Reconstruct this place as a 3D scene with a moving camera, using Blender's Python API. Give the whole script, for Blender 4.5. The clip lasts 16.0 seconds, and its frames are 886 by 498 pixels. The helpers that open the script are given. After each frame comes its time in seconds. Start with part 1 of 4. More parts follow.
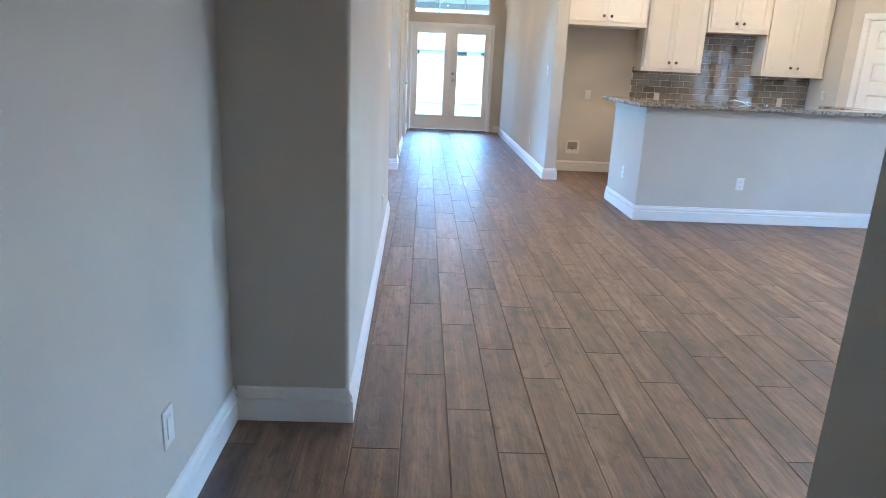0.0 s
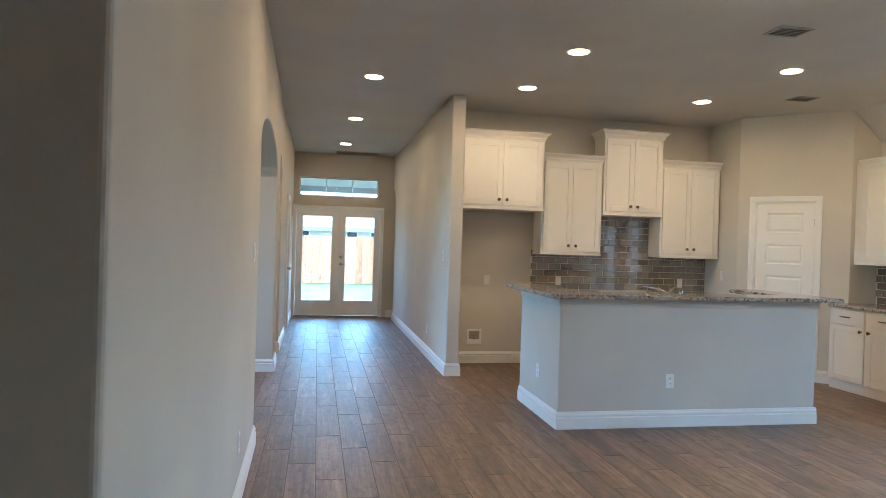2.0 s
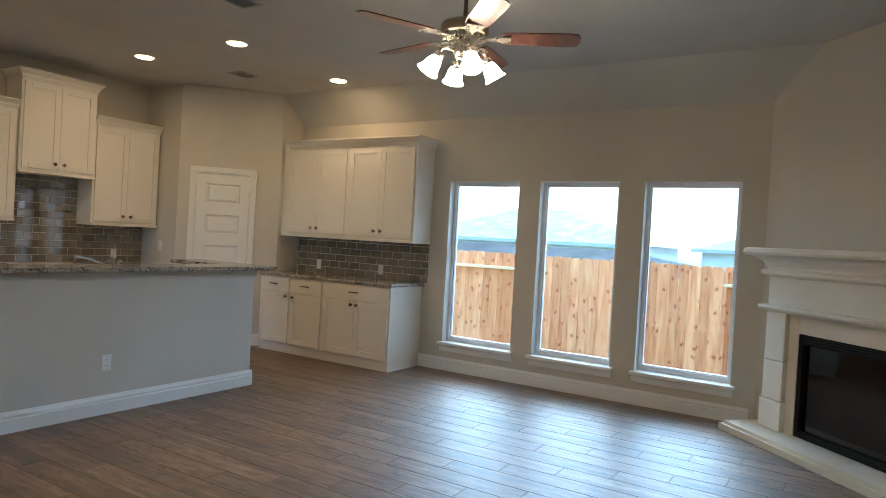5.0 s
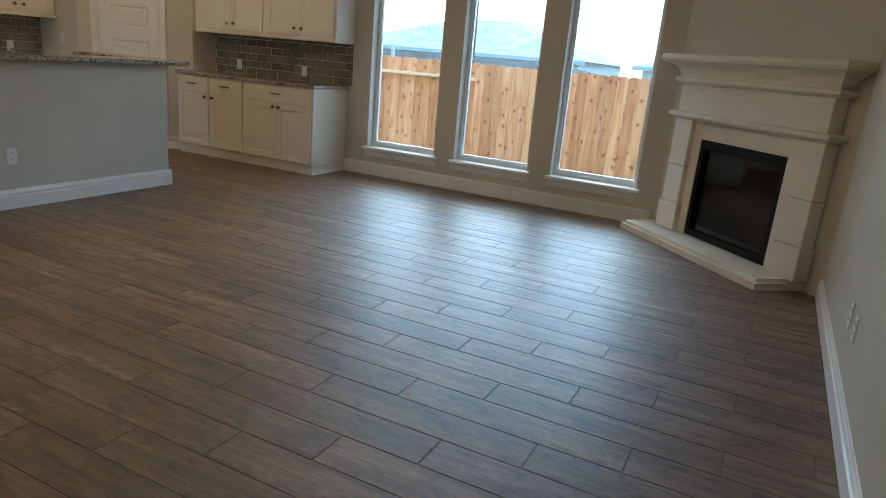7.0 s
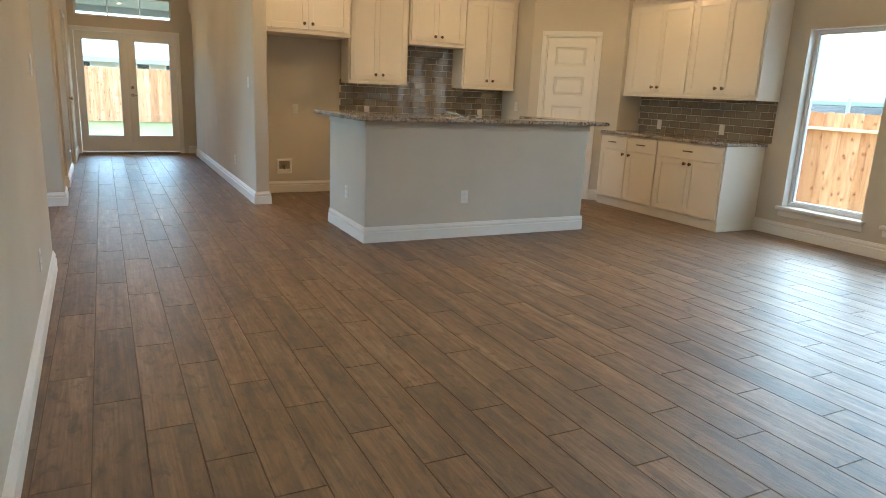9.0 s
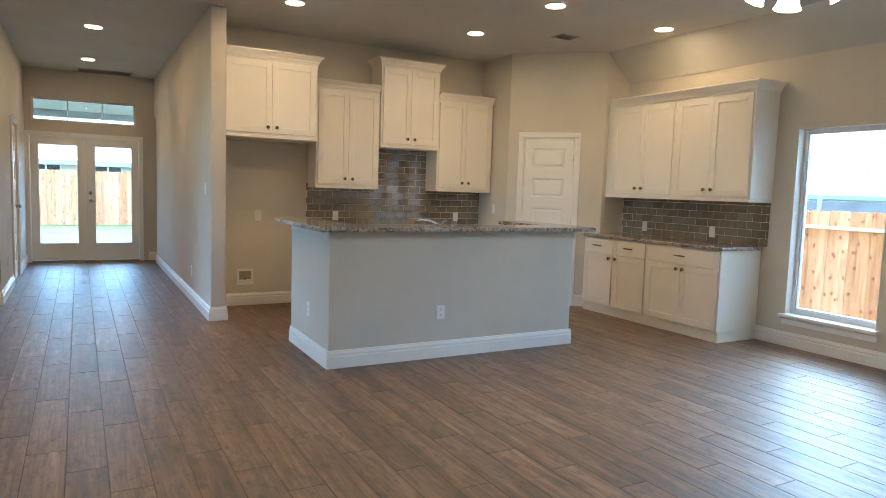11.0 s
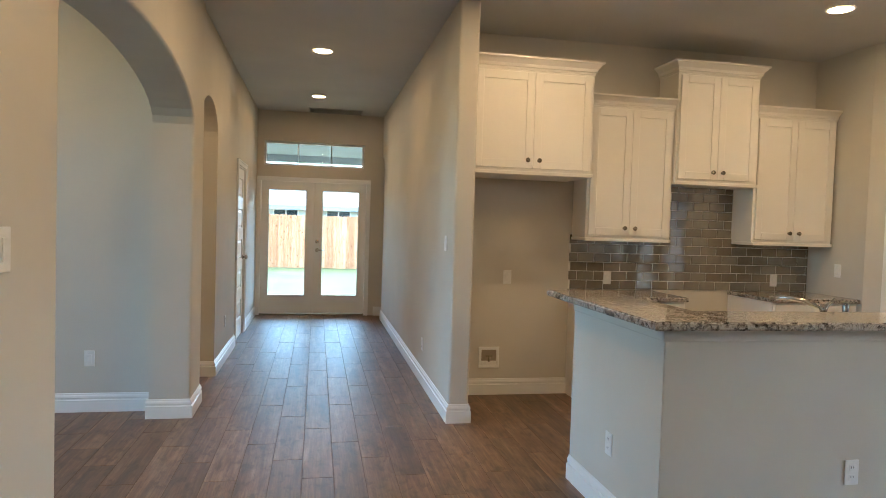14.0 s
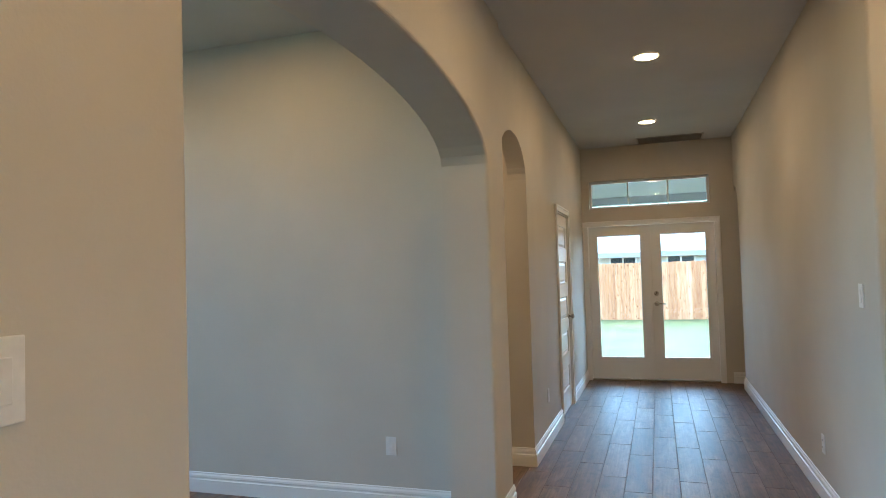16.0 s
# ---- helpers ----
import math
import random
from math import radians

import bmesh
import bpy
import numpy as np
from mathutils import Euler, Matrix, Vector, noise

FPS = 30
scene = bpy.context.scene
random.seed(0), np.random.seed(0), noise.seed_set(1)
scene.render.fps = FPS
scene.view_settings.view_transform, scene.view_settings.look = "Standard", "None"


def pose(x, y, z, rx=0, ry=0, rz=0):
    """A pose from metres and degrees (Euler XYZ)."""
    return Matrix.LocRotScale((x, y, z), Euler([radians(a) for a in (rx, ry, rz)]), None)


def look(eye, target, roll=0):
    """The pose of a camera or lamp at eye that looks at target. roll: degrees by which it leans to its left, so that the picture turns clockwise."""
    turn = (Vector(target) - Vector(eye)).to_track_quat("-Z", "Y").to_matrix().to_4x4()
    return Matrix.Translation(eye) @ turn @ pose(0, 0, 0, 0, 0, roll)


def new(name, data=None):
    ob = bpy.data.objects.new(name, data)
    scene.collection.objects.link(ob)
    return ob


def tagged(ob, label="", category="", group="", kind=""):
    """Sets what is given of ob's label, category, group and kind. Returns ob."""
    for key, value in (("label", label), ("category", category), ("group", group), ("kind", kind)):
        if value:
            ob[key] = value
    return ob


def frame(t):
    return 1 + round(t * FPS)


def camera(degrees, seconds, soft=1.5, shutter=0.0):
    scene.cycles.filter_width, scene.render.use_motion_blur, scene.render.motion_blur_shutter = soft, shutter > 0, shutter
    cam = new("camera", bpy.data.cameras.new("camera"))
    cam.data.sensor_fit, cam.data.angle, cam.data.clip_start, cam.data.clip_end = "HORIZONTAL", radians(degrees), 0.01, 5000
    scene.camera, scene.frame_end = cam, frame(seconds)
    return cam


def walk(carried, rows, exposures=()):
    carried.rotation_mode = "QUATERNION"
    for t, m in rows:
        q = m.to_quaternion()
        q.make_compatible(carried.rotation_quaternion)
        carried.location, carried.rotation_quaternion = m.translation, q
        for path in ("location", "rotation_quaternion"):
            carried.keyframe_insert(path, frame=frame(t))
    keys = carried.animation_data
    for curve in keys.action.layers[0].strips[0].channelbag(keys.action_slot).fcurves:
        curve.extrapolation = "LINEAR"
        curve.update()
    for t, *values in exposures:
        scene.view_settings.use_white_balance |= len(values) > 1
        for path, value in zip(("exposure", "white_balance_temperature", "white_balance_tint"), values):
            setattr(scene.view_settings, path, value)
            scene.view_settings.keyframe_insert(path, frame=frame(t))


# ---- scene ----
cam = camera(68.0, 16.0, soft=0.9)
PATH = [
    (0, (0.32, 0.658, 1.345), (0.392, 2.58, 0.797), 2.6),
    (0.5, (0.334, 0.957, 1.39), (0.347, 2.908, 0.95), 1.2),
    (1, (0.424, 1.219, 1.419), (0.437, 3.191, 1.085), 2.0),
    (1.5, (0.432, 1.503, 1.444), (0.615, 3.485, 1.25), 1.7),
    (2, (0.422, 1.722, 1.433), (0.798, 3.686, 1.417), 1.8),
    (2.5, (0.447, 1.92, 1.435), (0.996, 3.841, 1.517), 1.7),
    (3, (0.474, 2.036, 1.435), (1.333, 3.838, 1.555), 3.6),
    (3.5, (0.465, 2.097, 1.412), (1.628, 3.72, 1.528), 3.3),
    (4, (0.476, 2.131, 1.398), (1.86, 3.573, 1.455), 3.5),
    (4.5, (0.494, 2.124, 1.372), (2.064, 3.363, 1.4), 3.3),
    (5, (0.511, 2.076, 1.4), (2.207, 3.135, 1.373), 3.3),
    (5.2, (0.502, 2.085, 1.368), (2.239, 3.076, 1.33), 3.0),
    (7.3, (0.516, 1.824, 1.293), (2.205, 2.694, 0.669), 4.5),
    (7.5, (0.484, 1.802, 1.289), (2.129, 2.745, 0.653), 3.9),
    (8, (0.388, 1.664, 1.279), (1.84, 2.9, 0.677), 3.8),
    (8.5, (0.373, 1.486, 1.298), (1.473, 3.062, 0.743), 3.3),
    (8.7, (0.379, 1.416, 1.291), (1.32, 3.101, 0.763), 3.1),
    (10.8, (0.641, 1.889, 1.388), (1.473, 3.698, 1.204), 0.9),
    (11, (0.703, 1.986, 1.373), (1.67, 3.728, 1.192), 1.9),
    (11.5, (0.817, 2.299, 1.376), (2.003, 3.9, 1.205), 2.2),
    (12, (0.901, 2.598, 1.348), (2.197, 4.11, 1.166), 2.5),
    (12.5, (0.985, 2.942, 1.351), (2.229, 4.496, 1.152), 3.8),
    (13, (0.947, 3.349, 1.368), (2.075, 4.99, 1.186), 3.3),
    (13.5, (0.861, 3.72, 1.415), (1.599, 5.566, 1.199), 2.2),
    (14, (0.852, 4.072, 1.445), (1.231, 6.034, 1.369), 1.8),
    (14.5, (0.818, 4.4, 1.455), (0.999, 6.392, 1.483), 0.3),
    (15, (0.873, 4.736, 1.449), (0.787, 6.734, 1.452), -0.3),
    (15.5, (0.91, 5.044, 1.431), (0.543, 7.009, 1.385), 0.3),
    (16, (0.895, 5.342, 1.472), (0.275, 7.242, 1.543), -1.7),
]
EXPOSURES = [(0, 4.25, 4100, 3), (0.5, 4.0, 4000, 0), (1, 3.87, 4150, 0), (1.5, 3.62, 4230, 0), (2, 3.62, 4400, 0), (2.5, 3.65, 4450, 0), (3.5, 3.6, 4550, 0), (5, 2.95, 4750, 0), (7.5, 2.57, 5250, -1), (8, 2.74, 5550, 0), (8.5, 3.15, 5550, 0), (10.8, 3.5, 4700, 0), (12, 3.42, 4900, 0), (12.5, 3.43, 4900, 0), (13.5, 3.6, 4950, 0), (14.2, 3.4, 5000, 0), (15, 3.3, 5000, 1), (16, 3.25, 4900, 1)]
walk(cam, [(t, look(eye, target, roll)) for t, eye, target, roll in PATH], EXPOSURES)

# ---- world, sun, exposure ----
world = bpy.data.worlds.new("sky")
scene.world = world
world.use_nodes = True
wn = world.node_tree
sky = wn.nodes.new("ShaderNodeTexSky")
sky.sky_type = "NISHITA"
sky.sun_disc = False
sky.sun_elevation = radians(50)
sky.sun_rotation = radians(60)
sky.air_density = 1.0
sky.dust_density = 2.5
haze = wn.nodes.new("ShaderNodeMix")
haze.data_type, haze.blend_type = "RGBA", "MULTIPLY"
haze.inputs[0].default_value = 1.0
haze.inputs[7].default_value = (0.90, 0.99, 0.99, 1)
wn.links.new(sky.outputs[0], haze.inputs[6])
wn.links.new(haze.outputs[2], wn.nodes["Background"].inputs[0])
wn.nodes["Background"].inputs[1].default_value = 0.15
sun = new("sun", bpy.data.lights.new("sun", "SUN"))
sun.data.energy, sun.data.angle, sun.data.color = 1.5, radians(130), (0.76, 0.965, 1.0)
sun.matrix_world = look((21, 10, 26), (0, 0, 0))

# ---- plan ----
CEIL = 3.05
XL, XH = 0.010, -0.035          # left wall of the big room, left wall of the hall
XR, XR2 = 1.82, 1.97            # hall's right wall
YE = 14.19                      # entrance wall
YK = 9.47                       # kitchen's back wall
XW = 6.555                      # window wall
YS = 1.415                      # south wall
SKEW = 0.0135                   # how far the left wall runs out of square, to a metre
XC, XD = -0.365, 0.86           # corridor behind


def west_x(y):
    """Where the face of the left wall stands at y."""
    return 0.072 - SKEW * (y - 2.92)


# ---- materials ----
def material(name):
    m = bpy.data.materials.new(name)
    m.use_nodes = True
    nt = m.node_tree
    return m, nt, nt.nodes["Principled BSDF"]


def node(nt, kind, **kw):
    n = nt.nodes.new(kind)
    for k, v in kw.items():
        n.inputs[k].default_value = v
    return n


def ramp(nt, fac, stops):
    r = nt.nodes.new("ShaderNodeValToRGB")
    while len(r.color_ramp.elements) < len(stops):
        r.color_ramp.elements.new(0.5)
    for e, (p, c) in zip(r.color_ramp.elements, stops):
        e.position, e.color = p, (*c, 1)
    nt.links.new(fac, r.inputs[0])
    return r.outputs[0]


def coords(nt, scale=(1, 1, 1), which="Object"):
    tc = nt.nodes.new("ShaderNodeTexCoord")
    mp = nt.nodes.new("ShaderNodeMapping")
    mp.inputs["Scale"].default_value = scale
    nt.links.new(tc.outputs[which], mp.inputs[0])
    return mp.outputs[0]


def bump(nt, bsdf, height, strength, distance):
    b = node(nt, "ShaderNodeBump", Strength=strength, Distance=distance)
    nt.links.new(height, b.inputs["Height"])
    nt.links.new(b.outputs[0], bsdf.inputs["Normal"])


def painted(name, colour, rough=0.6, grain=90.0, relief=0.25, spread=0.05, depth=0.002):
    """Paint with a fine roller or brush texture and faint large unevenness."""
    m, nt, b = material(name)
    v = coords(nt)
    big = node(nt, "ShaderNodeTexNoise", Scale=1.3, Detail=3.0)
    fine = node(nt, "ShaderNodeTexNoise", Scale=grain, Detail=3.0)
    nt.links.new(v, big.inputs["Vector"])
    nt.links.new(v, fine.inputs["Vector"])
    lo = tuple(c * (1 - spread) for c in colour)
    hi = tuple(min(1, c * (1 + spread)) for c in colour)
    nt.links.new(ramp(nt, big.outputs["Fac"], [(0.3, lo), (0.7, hi)]), b.inputs["Base Color"])
    b.inputs["Roughness"].default_value = rough
    bump(nt, b, fine.outputs["Fac"], relief, depth)
    return m


def plain(name, colour, rough=0.5, metal=0.0):
    m, nt, b = material(name)
    n = node(nt, "ShaderNodeTexNoise", Scale=40.0, Detail=4.0)
    nt.links.new(coords(nt), n.inputs["Vector"])
    lo = tuple(c * 0.9 for c in colour)
    nt.links.new(ramp(nt, n.outputs["Fac"], [(0.3, lo), (0.7, colour)]), b.inputs["Base Color"])
    r = node(nt, "ShaderNodeMapRange")
    r.inputs["To Min"].default_value, r.inputs["To Max"].default_value = rough * 0.85, rough * 1.15
    nt.links.new(n.outputs["Fac"], r.inputs[0])
    nt.links.new(r.outputs[0], b.inputs["Roughness"])
    b.inputs["Metallic"].default_value = metal
    return m


def glowing(name, colour, strength):
    m, nt, b = material(name)
    b.inputs["Base Color"].default_value = (0.8, 0.8, 0.78, 1)
    b.inputs["Emission Color"].default_value = (*colour, 1)
    b.inputs["Emission Strength"].default_value = strength
    return m


def clear_glass(name, tint=(1, 1, 1)):
    m, nt, b = material(name)
    nt.nodes.remove(b)
    out = nt.nodes["Material Output"]
    t = nt.nodes.new("ShaderNodeBsdfTransparent")
    t.inputs[0].default_value = (*tint, 1)
    g = node(nt, "ShaderNodeBsdfGlossy", Roughness=0.01)
    f = node(nt, "ShaderNodeFresnel", IOR=1.45)
    mix = nt.nodes.new("ShaderNodeMixShader")
    nt.links.new(f.outputs[0], mix.inputs[0])
    nt.links.new(t.outputs[0], mix.inputs[1])
    nt.links.new(g.outputs[0], mix.inputs[2])
    nt.links.new(mix.outputs[0], out.inputs[0])
    return m


def piece_random(nt):
    """A value of its own for every object and for every island of a joined mesh."""
    oi = nt.nodes.new("ShaderNodeObjectInfo")
    ge = nt.nodes.new("ShaderNodeNewGeometry")
    add = nt.nodes.new("ShaderNodeMath")
    nt.links.new(oi.outputs["Random"], add.inputs[0])
    nt.links.new(ge.outputs["Random Per Island"], add.inputs[1])
    fr = nt.nodes.new("ShaderNodeMath")
    fr.operation = "FRACT"
    nt.links.new(add.outputs[0], fr.inputs[0])
    return fr.outputs[0]


def shifted(nt, vec, rnd, amount):
    c = nt.nodes.new("ShaderNodeCombineXYZ")
    for n in range(3):
        mul = nt.nodes.new("ShaderNodeMath")
        mul.operation = "MULTIPLY"
        mul.inputs[1].default_value = amount * (1 + 0.7 * n)
        nt.links.new(rnd, mul.inputs[0])
        nt.links.new(mul.outputs[0], c.inputs[n])
    a = nt.nodes.new("ShaderNodeVectorMath")
    nt.links.new(vec, a.inputs[0])
    nt.links.new(c.outputs[0], a.inputs[1])
    return a.outputs[0]


def mixed(nt, fac, a, b, mode="MIX"):
    m = nt.nodes.new("ShaderNodeMix")
    m.data_type, m.blend_type = "RGBA", mode
    for sock, val in ((m.inputs[0], fac), (m.inputs[6], a), (m.inputs[7], b)):
        if isinstance(val, (int, float)):
            sock.default_value = val
        elif isinstance(val, tuple):
            sock.default_value = (*val, 1)
        else:
            nt.links.new(val, sock)
    return m.outputs[2]


def wood_tile():
    """Glazed porcelain plank with a printed weathered-wood grain along its length."""
    m, nt, b = material("wood_look_tile")
    rnd = piece_random(nt)
    long = shifted(nt, coords(nt, (14, 0.9, 1)), rnd, 37.0)
    fine = shifted(nt, coords(nt, (90, 3.0, 1)), rnd, 53.0)
    patch = shifted(nt, coords(nt, (9, 2.6, 1)), rnd, 17.0)
    n1 = node(nt, "ShaderNodeTexNoise", Scale=1.0, Detail=7.0, Roughness=0.65, Distortion=0.6)
    n2 = node(nt, "ShaderNodeTexNoise", Scale=1.0, Detail=4.0, Roughness=0.6)
    n3 = node(nt, "ShaderNodeTexNoise", Scale=1.0, Detail=3.0)
    blot = shifted(nt, coords(nt, (22, 9, 1)), rnd, 41.0)
    n4 = node(nt, "ShaderNodeTexNoise", Scale=1.0, Detail=4.0, Roughness=0.6, Distortion=0.5)
    for n, v in ((n1, long), (n2, fine), (n3, patch), (n4, blot)):
        nt.links.new(v, n.inputs["Vector"])
    base = ramp(nt, n1.outputs["Fac"], [(0.26, (0.048, 0.026, 0.014)), (0.43, (0.124, 0.074, 0.040)),
                                        (0.57, (0.192, 0.126, 0.074)), (0.74, (0.288, 0.210, 0.140))])
    grain = ramp(nt, n2.outputs["Fac"], [(0.35, (0.72, 0.70, 0.68)), (0.6, (1.05, 1.05, 1.05))])
    tone = ramp(nt, rnd, [(0.0, (0.76, 0.73, 0.70)), (0.5, (1.0, 0.98, 0.96)), (1.0, (1.22, 1.20, 1.19))])
    grey = ramp(nt, n3.outputs["Fac"], [(0.32, (0.74, 0.66, 0.58)), (0.45, (1.05, 0.96, 0.86)), (0.56, (1.0, 0.98, 0.94)), (0.70, (1.22, 1.22, 1.22))])
    col = mixed(nt, 1.0, mixed(nt, 1.0, mixed(nt, 1.0, base, grain, "MULTIPLY"), tone, "MULTIPLY"), grey, "MULTIPLY")
    stain = ramp(nt, n4.outputs["Fac"], [(0.34, (0.56, 0.51, 0.46)), (0.46, (0.96, 0.93, 0.90)), (0.58, (1.04, 1.02, 1.00)), (0.7, (1.26, 1.26, 1.27))])
    col = mixed(nt, 1.0, col, stain, "MULTIPLY")
    nt.links.new(col, b.inputs["Base Color"])
    r = node(nt, "ShaderNodeMapRange")
    r.inputs["To Min"].default_value, r.inputs["To Max"].default_value = 0.50, 0.70
    nt.links.new(n1.outputs["Fac"], r.inputs[0])
    nt.links.new(r.outputs[0], b.inputs["Roughness"])
    h = nt.nodes.new("ShaderNodeMath")
    nt.links.new(n1.outputs["Fac"], h.inputs[0])
    nt.links.new(n2.outputs["Fac"], h.inputs[1])
    b.inputs["Specular IOR Level"].default_value = 0.95
    b.inputs["Coat Weight"].default_value = 0.38
    b.inputs["Coat Roughness"].default_value = 0.40
    wave = nt.nodes.new("ShaderNodeMath")
    wave.operation = "MULTIPLY_ADD"
    wave.inputs[1].default_value = 4.0
    nt.links.new(n4.outputs["Fac"], wave.inputs[0])
    nt.links.new(h.outputs[0], wave.inputs[2])
    bump(nt, b, wave.outputs[0], 0.5, 0.0015)
    return m


def granite_stone():
    m, nt, b = material("granite")
    v = coords(nt)
    n1 = node(nt, "ShaderNodeTexNoise", Scale=13.0, Detail=6.0, Roughness=0.7, Distortion=1.2)
    n2 = node(nt, "ShaderNodeTexNoise", Scale=38.0, Detail=6.0, Roughness=0.72)
    vo = node(nt, "ShaderNodeTexVoronoi", Scale=95.0)
    for n in (n1, n2, vo):
        nt.links.new(v, n.inputs["Vector"])
    base = ramp(nt, n1.outputs["Fac"], [(0.35, (0.035, 0.032, 0.03)), (0.43, (0.24, 0.20, 0.17)),
                                        (0.53, (0.54, 0.50, 0.455)), (0.66, (0.14, 0.115, 0.095))])
    fleck = ramp(nt, n2.outputs["Fac"], [(0.40, (0.05, 0.045, 0.045)), (0.48, (0.9, 0.88, 0.85)), (0.62, (1.0, 0.98, 0.95)), (0.7, (0.30, 0.24, 0.2))])
    cells = ramp(nt, vo.outputs["Distance"], [(0.1, (0.75, 0.73, 0.7)), (0.5, (1.0, 1.0, 1.0))])
    nt.links.new(mixed(nt, 1.0, mixed(nt, 0.85, base, fleck, "MULTIPLY"), cells, "MULTIPLY"), b.inputs["Base Color"])
    b.inputs["Roughness"].default_value = 0.09
    return m


def glazed_tile():
    m, nt, b = material("taupe_glass_tile")
    rnd = piece_random(nt)
    col = ramp(nt, rnd, [(0.0, (0.150, 0.128, 0.093)), (0.5, (0.190, 0.163, 0.120)), (1.0, (0.226, 0.196, 0.148))])
    n = node(nt, "ShaderNodeTexNoise", Scale=14.0, Detail=2.0)
    nt.links.new(shifted(nt, coords(nt), rnd, 11.0), n.inputs["Vector"])
    var = ramp(nt, n.outputs["Fac"], [(0.3, (0.88, 0.88, 0.88)), (0.7, (1.08, 1.08, 1.08))])
    nt.links.new(mixed(nt, 1.0, col, var, "MULTIPLY"), b.inputs["Base Color"])
    b.inputs["Roughness"].default_value = 0.06
    b.inputs["IOR"].default_value = 2.1
    b.inputs["Coat Weight"].default_value = 1.0
    b.inputs["Coat Roughness"].default_value = 0.045
    bump(nt, b, n.outputs["Fac"], 0.16, 0.003)
    return m


def cedar():
    m, nt, b = material("cedar_picket")
    rnd = piece_random(nt)
    v = shifted(nt, coords(nt, (14, 14, 1.6)), rnd, 29.0)
    n1 = node(nt, "ShaderNodeTexNoise", Scale=1.0, Detail=6.0, Roughness=0.6, Distortion=0.8)
    nt.links.new(v, n1.inputs["Vector"])
    k = node(nt, "ShaderNodeTexVoronoi", Scale=4.6)
    k.voronoi_dimensions = "2D"
    flat = coords(nt, (1, 1, 0.8))
    flat.node.inputs["Rotation"].default_value = (radians(90), 0, 0)
    bent = nt.nodes.new("ShaderNodeVectorMath")
    bent.operation = "MULTIPLY_ADD"
    bent.inputs[1].default_value = (0.10, 0.10, 0.0)
    nt.links.new(n1.outputs["Color"], bent.inputs[0])
    nt.links.new(shifted(nt, flat, rnd, 23.0), bent.inputs[2])
    nt.links.new(bent.outputs[0], k.inputs["Vector"])
    base = ramp(nt, n1.outputs["Fac"], [(0.3, (0.50, 0.185, 0.072)), (0.5, (0.66, 0.295, 0.125)), (0.7, (0.74, 0.40, 0.20))])
    knot = ramp(nt, k.outputs["Distance"], [(0.03, (0.42, 0.27, 0.17)), (0.075, (0.78, 0.62, 0.48)), (0.15, (1, 1, 1))])
    tone = ramp(nt, rnd, [(0.0, (0.80, 0.72, 0.66)), (0.3, (0.95, 0.92, 0.88)), (0.6, (1.02, 1.04, 1.06)), (0.85, (1.12, 1.16, 1.22)), (1.0, (1.18, 1.30, 1.48))])
    nt.links.new(mixed(nt, 1.0, mixed(nt, 1.0, base, knot, "MULTIPLY"), tone, "MULTIPLY"), b.inputs["Base Color"])
    b.inputs["Roughness"].default_value = 0.75
    bump(nt, b, n1.outputs["Fac"], 0.3, 0.003)
    return m


def lawn_grass():
    m, nt, b = material("lawn")
    n1 = node(nt, "ShaderNodeTexNoise", Scale=0.7, Detail=5.0)
    n2 = node(nt, "ShaderNodeTexNoise", Scale=38.0, Detail=4.0)
    v = coords(nt)
    nt.links.new(v, n1.inputs["Vector"])
    nt.links.new(v, n2.inputs["Vector"])
    a = ramp(nt, n1.outputs["Fac"], [(0.3, (0.095, 0.100, 0.028)), (0.55, (0.130, 0.128, 0.038)), (0.75, (0.175, 0.160, 0.058))])
    c = ramp(nt, n2.outputs["Fac"], [(0.3, (0.6, 0.6, 0.6)), (0.7, (1.2, 1.2, 1.1))])
    nt.links.new(mixed(nt, 1.0, a, c, "MULTIPLY"), b.inputs["Base Color"])
    b.inputs["Roughness"].default_value = 0.9
    bump(nt, b, n2.outputs["Fac"], 0.6, 0.03)
    return m


def shingle_roof():
    m, nt, b = material("asphalt_shingles")
    br = nt.nodes.new("ShaderNodeTexBrick")
    br.inputs["Scale"].default_value = 1.0
    br.inputs["Brick Width"].default_value, br.inputs["Row Height"].default_value = 0.3, 0.14
    br.inputs["Mortar Size"].default_value = 0.006
    br.inputs["Color1"].default_value = (0.36, 0.355, 0.34, 1)
    br.inputs["Color2"].default_value = (0.46, 0.455, 0.44, 1)
    br.inputs["Mortar"].default_value = (0.25, 0.25, 0.24, 1)
    nt.links.new(coords(nt), br.inputs["Vector"])
    nt.links.new(br.outputs[0], b.inputs["Base Color"])
    b.inputs["Roughness"].default_value = 0.9
    return m


def dark_walnut():
    m, nt, b = material("walnut_blade")
    n = node(nt, "ShaderNodeTexNoise", Scale=1.0, Detail=5.0, Distortion=0.4)
    nt.links.new(coords(nt, (4, 40, 40)), n.inputs["Vector"])
    nt.links.new(ramp(nt, n.outputs["Fac"], [(0.3, (0.045, 0.016, 0.010)), (0.7, (0.13, 0.05, 0.032))]), b.inputs["Base Color"])
    b.inputs["Roughness"].default_value = 0.3
    return m


